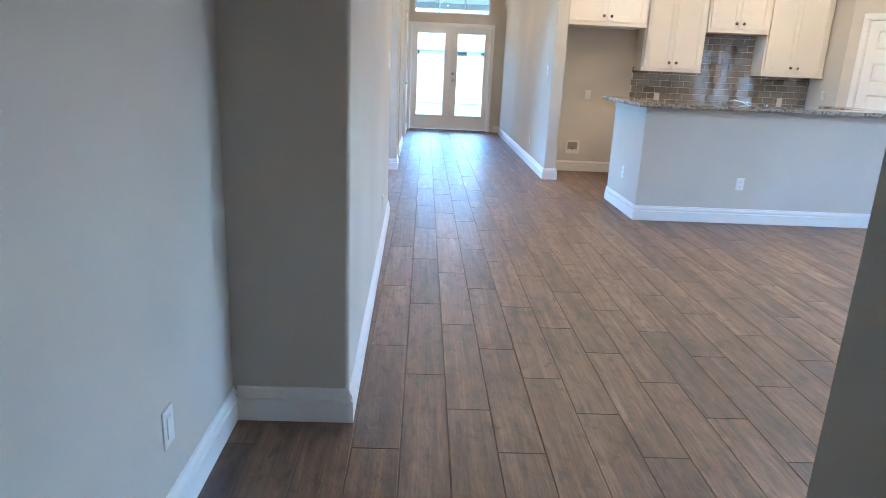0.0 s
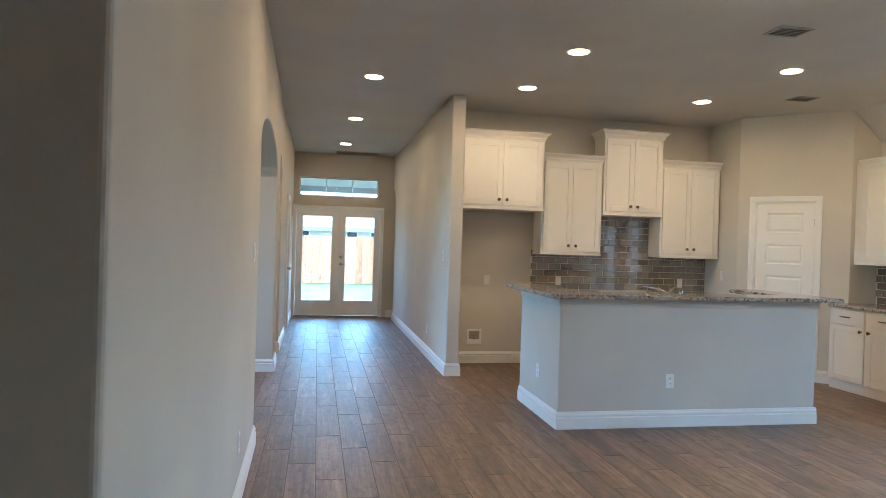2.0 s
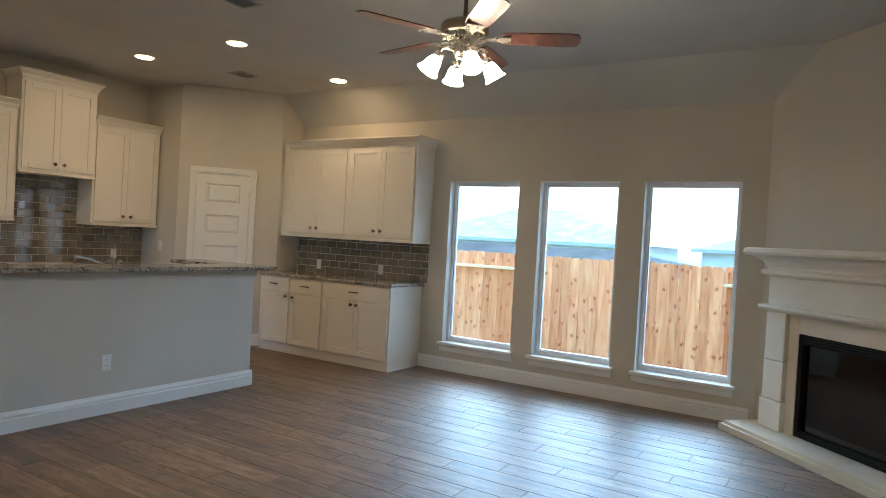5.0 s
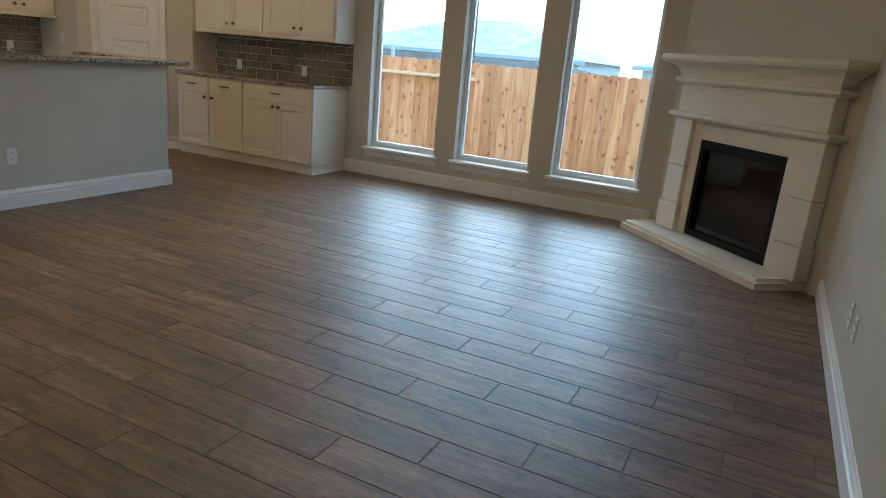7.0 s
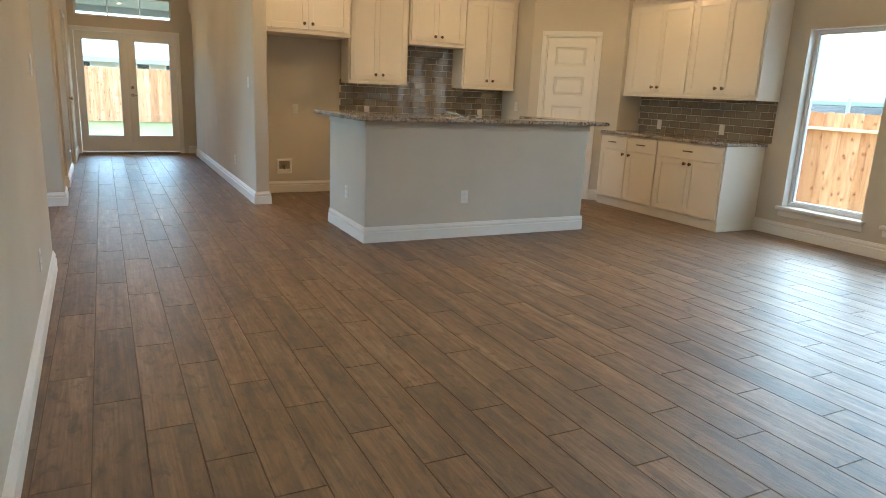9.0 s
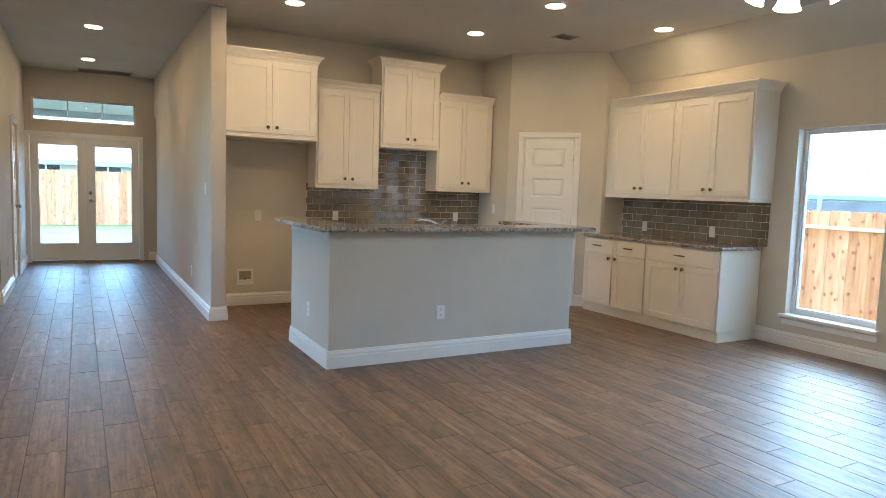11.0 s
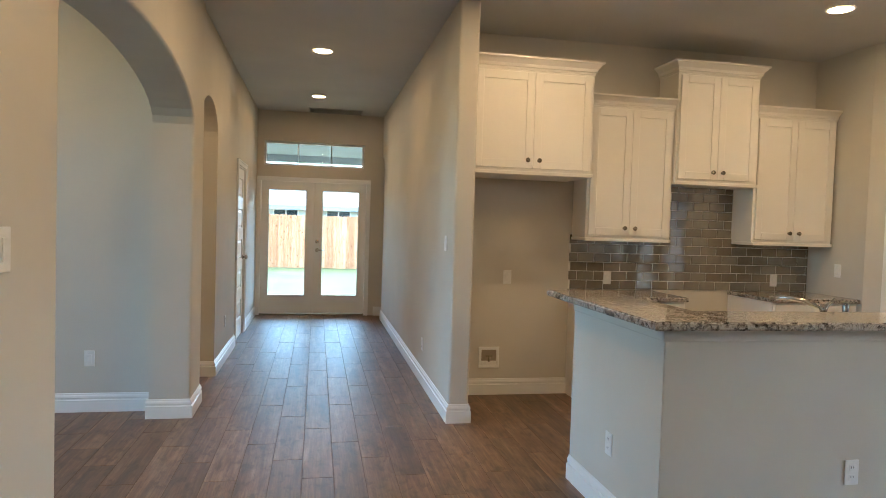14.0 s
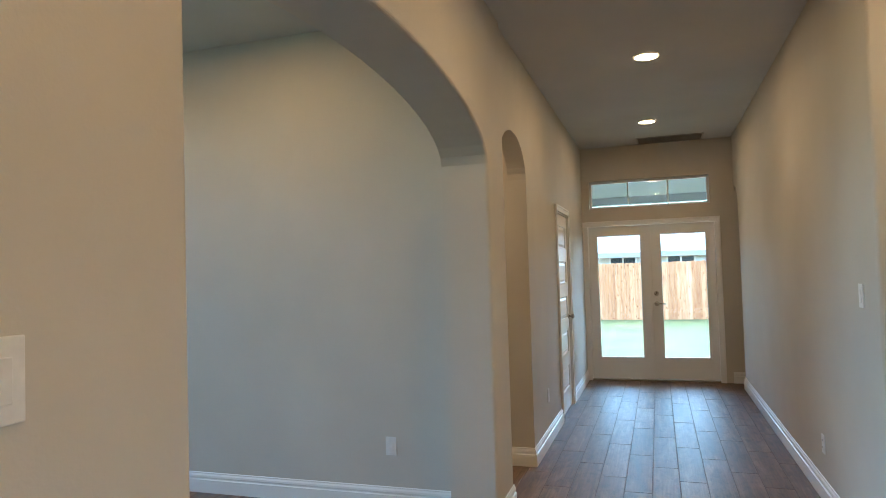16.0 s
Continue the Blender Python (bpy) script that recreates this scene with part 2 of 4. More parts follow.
WALL = painted("greige_wall_paint", (0.58, 0.54, 0.465), 0.75, 110, 0.30)
CEILING = painted("greige_ceiling_paint", (0.54, 0.53, 0.50), 0.85, 70, 0.4)
TRIM = painted("white_trim_paint", (0.80, 0.79, 0.76), 0.35, 40, 0.06, 0.02)
CABINET = painted("cream_cabinet_paint", (0.80, 0.758, 0.68), 0.38, 40, 0.05, 0.02)
DOORWHITE = painted("white_door_paint", (0.80, 0.785, 0.75), 0.35, 40, 0.06, 0.02)
PLATE = plain("white_plastic", (0.82, 0.81, 0.78), 0.3)
SLOT = plain("dark_slot", (0.03, 0.03, 0.03), 0.6)
TILE = wood_tile()
GROUT = painted("dark_grout", (0.155, 0.112, 0.083), 0.9, 200, 0.3)
GRANITE = granite_stone()
SPLASH = glazed_tile()
SPLASHGROUT = painted("pale_grout", (0.76, 0.73, 0.67), 0.85, 200, 0.3)
NICKEL = plain("brushed_nickel", (0.55, 0.51, 0.44), 0.28, 1.0)
CHROME = plain("chrome", (0.45, 0.45, 0.45), 0.13, 1.0)
PEWTER = plain("antique_pewter", (0.30, 0.26, 0.19), 0.35, 1.0)
KNOBMETAL = plain("aged_nickel", (0.34, 0.30, 0.24), 0.24, 1.0)
PULLMETAL = plain("dark_pewter", (0.17, 0.145, 0.11), 0.35, 1.0)
WALNUT = dark_walnut()
GLASS = clear_glass("window_glass")
FROST = glowing("lit_frosted_glass", (1.0, 0.68, 0.38), 7.5)
LED = glowing("lit_lens", (1.0, 0.57, 0.24), 20.5)
STONE = painted("cast_stone", (0.74, 0.70, 0.61), 0.7, 60, 0.35, 0.07)
BLACK = plain("black_steel", (0.007, 0.007, 0.008), 0.5)
BLACK.node_tree.nodes["Principled BSDF"].inputs["Specular IOR Level"].default_value = 0.2
FIREGLASS = plain("smoked_fire_glass", (0.004, 0.004, 0.005), 0.05)
FIREGLASS.node_tree.nodes["Principled BSDF"].inputs["Specular IOR Level"].default_value = 0.5
VINYL = plain("white_vinyl", (0.78, 0.79, 0.80), 0.35)
CEDAR = cedar()
LAWN = lawn_grass()
CONCRETE = painted("porch_concrete", (0.42, 0.41, 0.39), 0.9, 30, 0.4, 0.1)
SHINGLE = shingle_roof()
DARKROOF = painted("dark_shingles", (0.046, 0.043, 0.040), 0.9, 8, 0.6, 0.5, 0.02)
PINE = painted("pale_pine_rail", (0.80, 0.60, 0.36), 0.7, 40, 0.3, 0.08)
DARKROOF.node_tree.nodes["Principled BSDF"].inputs["Specular IOR Level"].default_value = 0.05
SIDING = painted("pale_siding", (0.62, 0.60, 0.56), 0.8, 20, 0.3, 0.06)
# white paint darkened to grey, so the colour carries the shade under the porch
SOFFIT = painted("shaded_soffit_paint", (0.30, 0.285, 0.265), 0.8, 20, 0.2)
PALEROOF = painted("weathered_pale_shingles", (0.20, 0.205, 0.21), 0.9, 8, 0.6, 0.3, 0.02)
PANE = plain("dark_window_pane", (0.05, 0.06, 0.07), 0.08)
VENTBACK = plain("vent_duct", (0.05, 0.047, 0.044), 0.8)
FASCIA = painted("grey_fascia_paint", (0.42, 0.42, 0.41), 0.7, 20, 0.2)
BOXBACK = plain("shaded_box_plastic", (0.34, 0.29, 0.22), 0.6)
POLEWOOD = painted("weathered_pole_wood", (0.16, 0.14, 0.12), 0.9, 20, 0.5, 0.2)
STEEL = plain("stainless_sink", (0.55, 0.55, 0.55), 0.3, 1.0)
VENTGREY = plain("vent_paint", (0.42, 0.40, 0.37), 0.5)


# ---- mesh helpers ----
def box(bm, x0, x1, y0, y1, z0, z1, bevel=0.0, segments=2):
    co = [(x, y, z) for z in (z0, z1) for y in (y0, y1) for x in (x0, x1)]
    v = [bm.verts.new(c) for c in co]
    f = [bm.faces.new([v[i] for i in q]) for q in ((0, 2, 3, 1), (4, 5, 7, 6), (0, 1, 5, 4), (2, 6, 7, 3), (0, 4, 6, 2), (1, 3, 7, 5))]
    if bevel:
        edges = list({e for q in f for e in q.edges})
        bmesh.ops.bevel(bm, geom=edges, offset=bevel, segments=segments, affect="EDGES", profile=0.5)
    return bm


def boxed(*dims, bevel=0.0, segments=2):
    return box(bmesh.new(), *dims, bevel=bevel, segments=segments)


def prism(bm, outline, low, high, axis="z"):
    """An outline of (u, v) pairs drawn out between two values of the axis. x: (y, z), y: (x, z), z: (x, y)."""
    def at(u, v, w):
        return (w, u, v) if axis == "x" else (u, w, v) if axis == "y" else (u, v, w)
    a = [bm.verts.new(at(u, v, low)) for u, v in outline]
    c = [bm.verts.new(at(u, v, high)) for u, v in outline]
    bm.faces.new(a)
    bm.faces.new(list(reversed(c)))
    for i in range(len(a)):
        j = (i + 1) % len(a)
        bm.faces.new((a[i], c[i], c[j], a[j]))
    bmesh.ops.recalc_face_normals(bm, faces=bm.faces)
    return bm


def turned(bm, profile, steps=24, cap=True):
    """A profile of (radius, z) spun round z."""
    rings = []
    for r, z in profile:
        rings.append([bm.verts.new((r * math.cos(2 * math.pi * i / steps), r * math.sin(2 * math.pi * i / steps), z)) for i in range(steps)])
    for a, c in zip(rings, rings[1:]):
        for i in range(steps):
            j = (i + 1) % steps
            bm.faces.new((a[i], a[j], c[j], c[i]))
    if cap:
        bm.faces.new(list(reversed(rings[0])))
        bm.faces.new(rings[-1])
    bmesh.ops.recalc_face_normals(bm, faces=bm.faces)
    return bm


def tube(bm, path, radius, steps=10):
    """A round bar along a path of points."""
    pts = [Vector(p) for p in path]
    rings = []
    for i, p in enumerate(pts):
        d = (pts[min(i + 1, len(pts) - 1)] - pts[max(i - 1, 0)]).normalized()
        side = d.cross(Vector((0, 0, 1)))
        if side.length < 0.01:
            side = Vector((1, 0, 0))
        side.normalize()
        up = side.cross(d)
        r = radius[i] if isinstance(radius, (list, tuple)) else radius
        rings.append([bm.verts.new(p + r * (math.cos(2 * math.pi * k / steps) * side + math.sin(2 * math.pi * k / steps) * up)) for k in range(steps)])
    for a, c in zip(rings, rings[1:]):
        for k in range(steps):
            j = (k + 1) % steps
            bm.faces.new((a[k], a[j], c[j], c[k]))
    bm.faces.new(list(reversed(rings[0])))
    bm.faces.new(rings[-1])
    bmesh.ops.recalc_face_normals(bm, faces=bm.faces)
    return bm


def mesh_of(name, bm, material, smooth=False):
    me = bpy.data.meshes.new(name)
    bm.to_mesh(me)
    bm.free()
    me.materials.append(material)
    if smooth:
        for p in me.polygons:
            p.use_smooth = True
    return me


def part(name, bm, material, parent, label="", smooth=False):
    ob = new(name, mesh_of(name, bm, material, smooth))
    ob.parent = parent
    if label:
        tagged(ob, label)
    return ob


def thing(name, label, category, m=None, group="", kind=""):
    ob = new(name)
    ob.empty_display_size = 0.1
    ob.matrix_world = m or Matrix()
    return tagged(ob, label, category, group, kind)


def structure(name, bm, material, label="", category="", smooth=False):
    ob = new(name, mesh_of(name, bm, material, smooth))
    return tagged(ob, label, category, "", "structure")


def grid_wall(bm, axis, face, back, us, zs, holes):
    """A wall in cells, with a cell left out where a hole lies. holes: (u0, u1, z0, z1)."""
    us, zs = sorted(set(us)), sorted(set(zs))

    def solid(i, k):
        if not (0 <= i < len(us) - 1 and 0 <= k < len(zs) - 1):
            return False
        u, z = (us[i] + us[i + 1]) / 2, (zs[k] + zs[k + 1]) / 2
        return not any(a < u < c and d < z < e for a, c, d, e in holes)
    made = {}

    def vert(u, z, w):
        key = (round(u, 4), round(z, 4), w)
        if key not in made:
            made[key] = bm.verts.new((w, u, z) if axis == "x" else (u, w, z))
        return made[key]
    for i in range(len(us) - 1):
        for k in range(len(zs) - 1):
            if not solid(i, k):
                continue
            a, c, d, e = us[i], us[i + 1], zs[k], zs[k + 1]
            for w in (face, back):
                bm.faces.new([vert(*q, w) for q in ((a, d), (c, d), (c, e), (a, e))])
            for di, dk, p, q in ((-1, 0, (a, d), (a, e)), (1, 0, (c, d), (c, e)), (0, -1, (a, d), (c, d)), (0, 1, (a, e), (c, e))):
                if not solid(i + di, k + dk):
                    bm.faces.new([vert(*p, face), vert(*q, face), vert(*q, back), vert(*p, back)])
    bmesh.ops.recalc_face_normals(bm, faces=bm.faces)
    return bm


def arch_outline(u0, u1, spring, top, n=20):
    """The notch of an opening with an elliptical head, from the floor at u0 to the floor at u1."""
    mid, half = (u0 + u1) / 2, (u1 - u0) / 2
    pts = [(u0, 0.0)]
    for i in range(n + 1):
        a = math.pi * (1 - i / n)
        pts.append((mid + half * math.cos(a), spring + (top - spring) * math.sin(a)))
    pts.append((u1, 0.0))
    return pts


# ---- shell: walls, ceilings ----
def bullnose(bm, pick, radius=0.018):
    """Rounds the edges whose both ends satisfy pick(x, y, z), as drywall corners are."""
    geom = [e for e in bm.edges if all(pick(*v.co) for v in e.verts) and len(e.link_faces) == 2 and e.calc_face_angle(0) > 0.9]
    bmesh.ops.bevel(bm, geom=geom, offset=radius, segments=4, affect="EDGES", profile=0.5, clamp_overlap=True)
    return bm


big_arch = arch_outline(6.41, 8.99, 2.09, 2.405)
bm = prism(bmesh.new(), [(2.92, 0.0)] + big_arch + [(9.40, 0.0), (9.40, CEIL), (2.92, CEIL)], XL - 0.30, XL, "x")
bullnose(bm, lambda x, y, z: y < 9.2 and x > XL - 0.01)
for v in bm.verts:                     # the wall runs a little out of square
    v.co.x += (west_x(v.co.y) - XL) * (v.co.x > XL - 0.1)
structure("wall_west", bm, WALL, "greige painted wall with a wide arched opening", "wall")
passage_arch = arch_outline(9.40, 10.27, 2.16, 2.44)[1:-1]
door_notch = [(11.77, 0.0), (11.77, 2.05), (12.60, 2.05), (12.60, 0.0)]
bm = bmesh.new()
prism(bm, [(10.27, 0.0)] + door_notch + [(YE, 0.0), (YE, CEIL), (9.402, CEIL), (9.402, passage_arch[0][1])] + passage_arch[1:], XH - 0.14, XH, "x")
structure("wall_hall_left", bm, WALL, "greige hall wall with a narrow arch and a door", "wall")
side_arch = arch_outline(13.80, 14.30, 2.02, 2.42)
bm = bmesh.new()
cut = [p for p in side_arch[1:-1] if p[0] < YE - 0.02]
prism(bm, [(8.70, 0.0), (13.80, 0.0)] + cut + [(YE - 0.01, cut[-1][1] - 0.01), (YE - 0.01, CEIL), (8.70, CEIL)], XR, XR2, "x")
bullnose(bm, lambda x, y, z: y < 8.71)
structure("wall_hall_right", bm, WALL, "greige hall wall, ending beside the kitchen, with an arch by the entrance", "wall")
bm = grid_wall(bmesh.new(), "y", YE, YE + 0.18, [-0.6, -0.02, 0.06, 1.545, 1.64, 3.4], [0.0, 2.055, 2.245, 2.61, CEIL],
               [(-0.02, 1.64, 0.0, 2.055), (0.06, 1.545, 2.245, 2.61)])
structure("wall_entrance", bm, WALL, "greige end wall around the glazed double door and its transom", "wall")
structure("wall_kitchen", boxed(XR2, 5.50, YK, YK + 0.12, 0, CEIL), WALL, "greige kitchen wall behind cabinets", "wall")
# pantry corner
structure("wall_pantry_side", boxed(5.38, 5.48, 8.82, YK, 0, CEIL), WALL, "greige return wall of the corner pantry", "wall")
structure("wall_pantry_end", boxed(6.20, XW, 8.00, 8.10, 0, CEIL), WALL, "greige return wall of the corner pantry", "wall")
DIAG = pose(5.38, 8.82, 0, 0, 0, -45)
DL = math.hypot(0.82, 0.82)
DC = DL / 2 - 0.075
bm = grid_wall(bmesh.new(), "y", 0.0, 0.12, [0, DC - 0.315, DC + 0.315, DL], [0, 2.045, CEIL], [(DC - 0.315, DC + 0.315, 0, 2.045)])
ob = structure("wall_pantry", bm, WALL, "greige diagonal wall with the pantry door", "wall")
ob.matrix_world = DIAG
# window wall
WINS = [(4.98, 5.80), (3.95, 4.75), (2.90, 3.72)]
WZ0, WZ1 = 0.305, 2.04
us = [2.30, 8.2] + [u for w in WINS for u in w]
bm = grid_wall(bmesh.new(), "x", XW, XW + 0.17, us, [0, WZ0, WZ1, CEIL + 0.2], [(a, c, WZ0, WZ1) for a, c in WINS])
structure("wall_windows", bm, WALL, "greige wall with three tall windows", "wall")
# fireplace corner and south
FIRE = pose(5.27, 1.415, 0, 0, 0, 45)
FL = math.hypot(1.285, 1.285)
ob = structure("wall_fireplace", boxed(-0.05, FL + 0.05, -0.14, 0.0, 0, CEIL + 0.1), WALL, "greige diagonal wall behind the fireplace", "wall")
ob.matrix_world = FIRE
structure("wall_south", boxed(XD, 5.40, YS - 0.14, YS, 0, CEIL), WALL, "plain greige wall", "wall")
structure("wall_corridor_right", boxed(XD, XD + 0.14, -1.8, YS - 0.14, 0, CEIL), WALL, "plain greige corridor wall", "wall")
structure("wall_corridor_left", boxed(XC - 0.14, XC, -1.8, 2.92, 0, CEIL), WALL, "plain greige corridor wall", "wall")
structure("wall_corridor_jamb", boxed(XC - 0.14, XL - 0.30, 2.92, 3.06, 0, CEIL), WALL, "plain greige wall end", "wall")
structure("wall_corridor_end", boxed(XC - 0.14, XD + 0.14, -1.94, -1.8, 0, CEIL), WALL, "plain greige corridor wall", "wall")
# dining room behind the wide arch
structure("wall_dining", boxed(-4.2, XL - 0.30, 9.20, 9.35, 0, CEIL + 0.05), WALL, "greige dining room wall", "wall")
structure("wall_dining_south", boxed(-4.2, XL - 0.30, 4.45, 4.60, 0, CEIL + 0.05), WALL, "greige dining room wall", "wall")
bm = grid_wall(bmesh.new(), "x", -4.2, -4.35, [4.45, 4.7, 9.1, 9.35], [0, 0.1, 2.85, CEIL + 0.05], [(4.7, 9.1, 0.1, 2.85)])
structure("wall_dining_west", bm, WALL, "greige dining room wall with a window opening", "wall")
# passage behind the narrow arch, side room by the entrance
structure("wall_passage", boxed(-2.4, XH - 0.14, 10.27, 10.40, 0, CEIL), WALL, "greige passage wall", "wall")
structure("wall_passage_end", boxed(-2.5, -2.4, 9.35, 10.40, 0, CEIL), WALL, "greige passage wall", "wall")
structure("wall_side_room", boxed(3.30, 3.40, 12.6, YE, 0, CEIL), WALL, "greige side room wall", "wall")
structure("wall_side_room_south", boxed(XR2, 3.40, 12.5, 12.6, 0, CEIL), WALL, "greige side room wall", "wall")

CREASE = 6.19
bm = bmesh.new()
prism(bm, [(-0.6, CEIL), (CREASE, CEIL), (XW + 0.02, 2.69), (XW + 0.02, CEIL + 0.3), (-0.6, CEIL + 0.3)], -1.95, YK + 0.14, "y")
structure("ceiling", bm, CEILING, "greige ceiling sloping down to the window wall", "ceiling")
structure("ceiling_hall", boxed(-0.6, 3.4, YK + 0.14, YE + 0.18, CEIL, CEIL + 0.2), CEILING, "greige hall ceiling", "ceiling")
structure("ceiling_dining", boxed(-4.35, -0.6, 4.45, 9.35, CEIL + 0.05, CEIL + 0.2), CEILING, "greige dining room ceiling", "ceiling")
structure("ceiling_passage", boxed(-2.5, -0.6, 9.35, 10.4, CEIL, CEIL + 0.2), CEILING, "greige passage ceiling", "ceiling")


# ---- baseboards ----
def baseboard(length, m, ends=(0, 0)):
    """A moulded board along x from 0 to length, its back at y=0 and its face towards -y."""
    bm = bmesh.new()
    prof = [(0, 0), (-0.018, 0), (-0.018, 0.086), (-0.010, 0.092), (-0.010, 0.099), (-0.0145, 0.105), (-0.0125, 0.116), (-0.006, 0.126), (-0.005, 0.134), (0, 0.137)]
    prism(bm, prof, -ends[0], length + ends[1], "x")
    ob = structure("baseboard", bm, TRIM, "white painted moulded baseboard", "baseboard")
    ob.matrix_world = m
    return ob


def run_x(x0, x1, y, side, ends=(0, 0)):
    """Along a wall that runs in x; side -1: the board faces -y."""
    return baseboard(x1 - x0, pose(x0, y, 0) if side < 0 else pose(x1, y, 0, 0, 0, 180), ends)


def run_y(y0, y1, x, side, ends=(0, 0)):
    """Along a wall that runs in y; side 1: the board faces +x."""
    return baseboard(y1 - y0, pose(x, y0, 0, 0, 0, 90) if side > 0 else pose(x, y1, 0, 0, 0, -90), ends)


B = 0.018
for y0, y1 in ((2.92, 6.41), (8.99, 9.40)):
    baseboard((y1 - y0) * math.hypot(1, SKEW), pose(west_x(y0), y0, 0, 0, 0, 90 + math.degrees(math.atan(SKEW))), (B, B))
run_x(XL - 0.30, west_x(6.41), 6.41, 1)
run_x(XC + B, west_x(2.92), 2.92, -1)
run_y(-1.8, 2.92, XC, 1)
run_y(-1.8, YS, XD, -1, (0, B))
run_x(XL - 0.30, west_x(8.99), 8.99, -1, (B, 0))
run_y(8.99, 9.20, XL - 0.30, -1)
run_x(-4.2, XL - 0.30 - B, 9.20, -1)
run_x(-2.4, XH, 10.27, -1)
run_y(10.27, 11.71, XH, 1, (B, 0))
run_y(12.66, YE, XH, 1)
run_x(1.73, XR2 + 0.6, YE, -1)
run_x(XH + B, -0.10, YE, -1)
run_y(8.70, 13.80, XR, -1, (B, B))
run_x(XR, XR2, 8.70, -1, (0, 0))
run_y(8.70, YK, XR2, 1, (B, 0))
run_x(XR2 + B, 3.02, YK, -1)
run_x(3.777, 4.563, YK, -1)
run_y(2.75, 6.09, XW, -1)
run_x(XD, 5.26, YS, 1, (B, 0))
run_x(6.20, 5.975 + 0.25, 8.00, -1)
for a, c in ((0.0, DC - 0.375), (DC + 0.375, DL)):
    baseboard(c - a, DIAG @ pose(a, 0, 0))


# ---- windows ----
def tall_window(y0, y1):
    """Fixed vinyl window in its opening, with stool and apron. Local y along the wall, x into the wall."""
    w = y1 - y0
    ob = thing("window", "tall white vinyl fixed window with painted wooden sill", "window", pose(XW, y0, WZ0), "tall windows", "structure")
    h = WZ1 - WZ0
    fr = bmesh.new()
    box(fr, 0.085, 0.15, 0, 0.035, 0, h, 0.003)
    box(fr, 0.085, 0.15, w - 0.035, w, 0, h, 0.003)
    box(fr, 0.085, 0.15, 0.035, w - 0.035, 0, 0.045, 0.003)
    box(fr, 0.085, 0.15, 0.035, w - 0.035, h - 0.035, h, 0.003)
    part("window_frame", fr, VINYL, ob)
    be = bmesh.new()
    box(be, 0.10, 0.135, 0.035, 0.047, 0.045, h - 0.035)
    box(be, 0.10, 0.135, w - 0.047, w - 0.035, 0.045, h - 0.035)
    box(be, 0.10, 0.135, 0.047, w - 0.047, 0.045, 0.057)
    box(be, 0.10, 0.135, 0.047, w - 0.047, h - 0.047, h - 0.035)
    part("glazing_bead", be, VINYL, ob)
    # white skins added over the drywall reveals to stand in for sky light
    for lining in ((0.002, 0.0845, 0.0, 0.003, 0.003, h), (0.002, 0.0845, w - 0.003, w, 0.003, h), (0.002, 0.0845, 0.003, w - 0.003, h - 0.003, h)):
        part("whitened_reveal", boxed(*lining), TRIM, ob)
    g = part("pane", boxed(0.115, 0.121, 0.047, w - 0.047, 0.057, h - 0.047), GLASS, ob)
    g.visible_shadow = False
    part("window_sill", boxed(-0.055, 0.085, -0.035, w + 0.035, -0.03, 0.002, bevel=0.006), TRIM, ob)
    ap = bmesh.new()
    prism(ap, [(0, -0.10), (-0.014, -0.095), (-0.016, -0.045), (-0.03, -0.031), (0, -0.031)], -0.02, w + 0.02, "y")
    part("apron", ap, TRIM, ob)
    return ob


for a, c in WINS:
    tall_window(a, c)

# transom over the entrance
tr = thing("window_transom", "wide white transom window with two muntins above the entrance", "window", pose(0.06, YE, 2.245), "", "structure")
tw, th = 1.485, 0.365
fr = bmesh.new()
box(fr, 0, 0.03, 0.07, 0.13, 0, th)
box(fr, tw - 0.03, tw, 0.07, 0.13, 0, th)
box(fr, 0.03, tw - 0.03, 0.07, 0.13, 0, 0.03)
box(fr, 0.03, tw - 0.03, 0.07, 0.13, th - 0.03, th)
part("window_frame", fr, VINYL, tr)
for k in (1, 2):
    part("muntin", boxed(tw * k / 3 - 0.009, tw * k / 3 + 0.009, 0.085, 0.115, 0.03, th - 0.03), VINYL, tr)
g = part("pane", boxed(0.03, tw - 0.03, 0.097, 0.103, 0.03, th - 0.03), GLASS, tr)
g.visible_shadow = False

# dining room window
dw = thing("window_dining", "wide white window of the dining room", "window", pose(-4.2, 4.7, 0.1), "", "structure")
fr = bmesh.new()
for k in range(4):
    box(fr, -0.11, -0.05, k * 1.45, k * 1.45 + 0.05, 0, 2.75)
box(fr, -0.11, -0.05, 0.05, 4.35, 0, 0.05)
box(fr, -0.11, -0.05, 0.05, 4.35, 2.70, 2.75)
part("window_frame", fr, VINYL, dw)
for k in range(3):
    g = part("pane", boxed(-0.083, -0.077, k * 1.45 + 0.05, (k + 1) * 1.45, 0.05, 2.70), GLASS, dw)
    g.visible_shadow = False


# ---- doors ----
def casing(bm, x0, x1, top, width, y0, thick):
    """Three flat casing boards with a bead, facing -y, round an opening from x0 to x1."""
    for a, c in ((x0 - width, x0), (x1, x1 + width)):
        box(bm, a, c, y0 - thick, y0, 0, top, 0.004)
    box(bm, x0 - width, x1 + width, y0 - thick, y0, top, top + width, 0.004)
    for a, c in ((x0 - width, x0 - width + 0.018), (x1 + width - 0.018, x1 + width)):
        box(bm, a, c, y0 - thick - 0.006, y0 - thick, 0, top + width, 0.002)
    box(bm, x0 - width + 0.018, x1 + width - 0.018, y0 - thick - 0.006, y0 - thick, top + width - 0.018, top + width, 0.002)


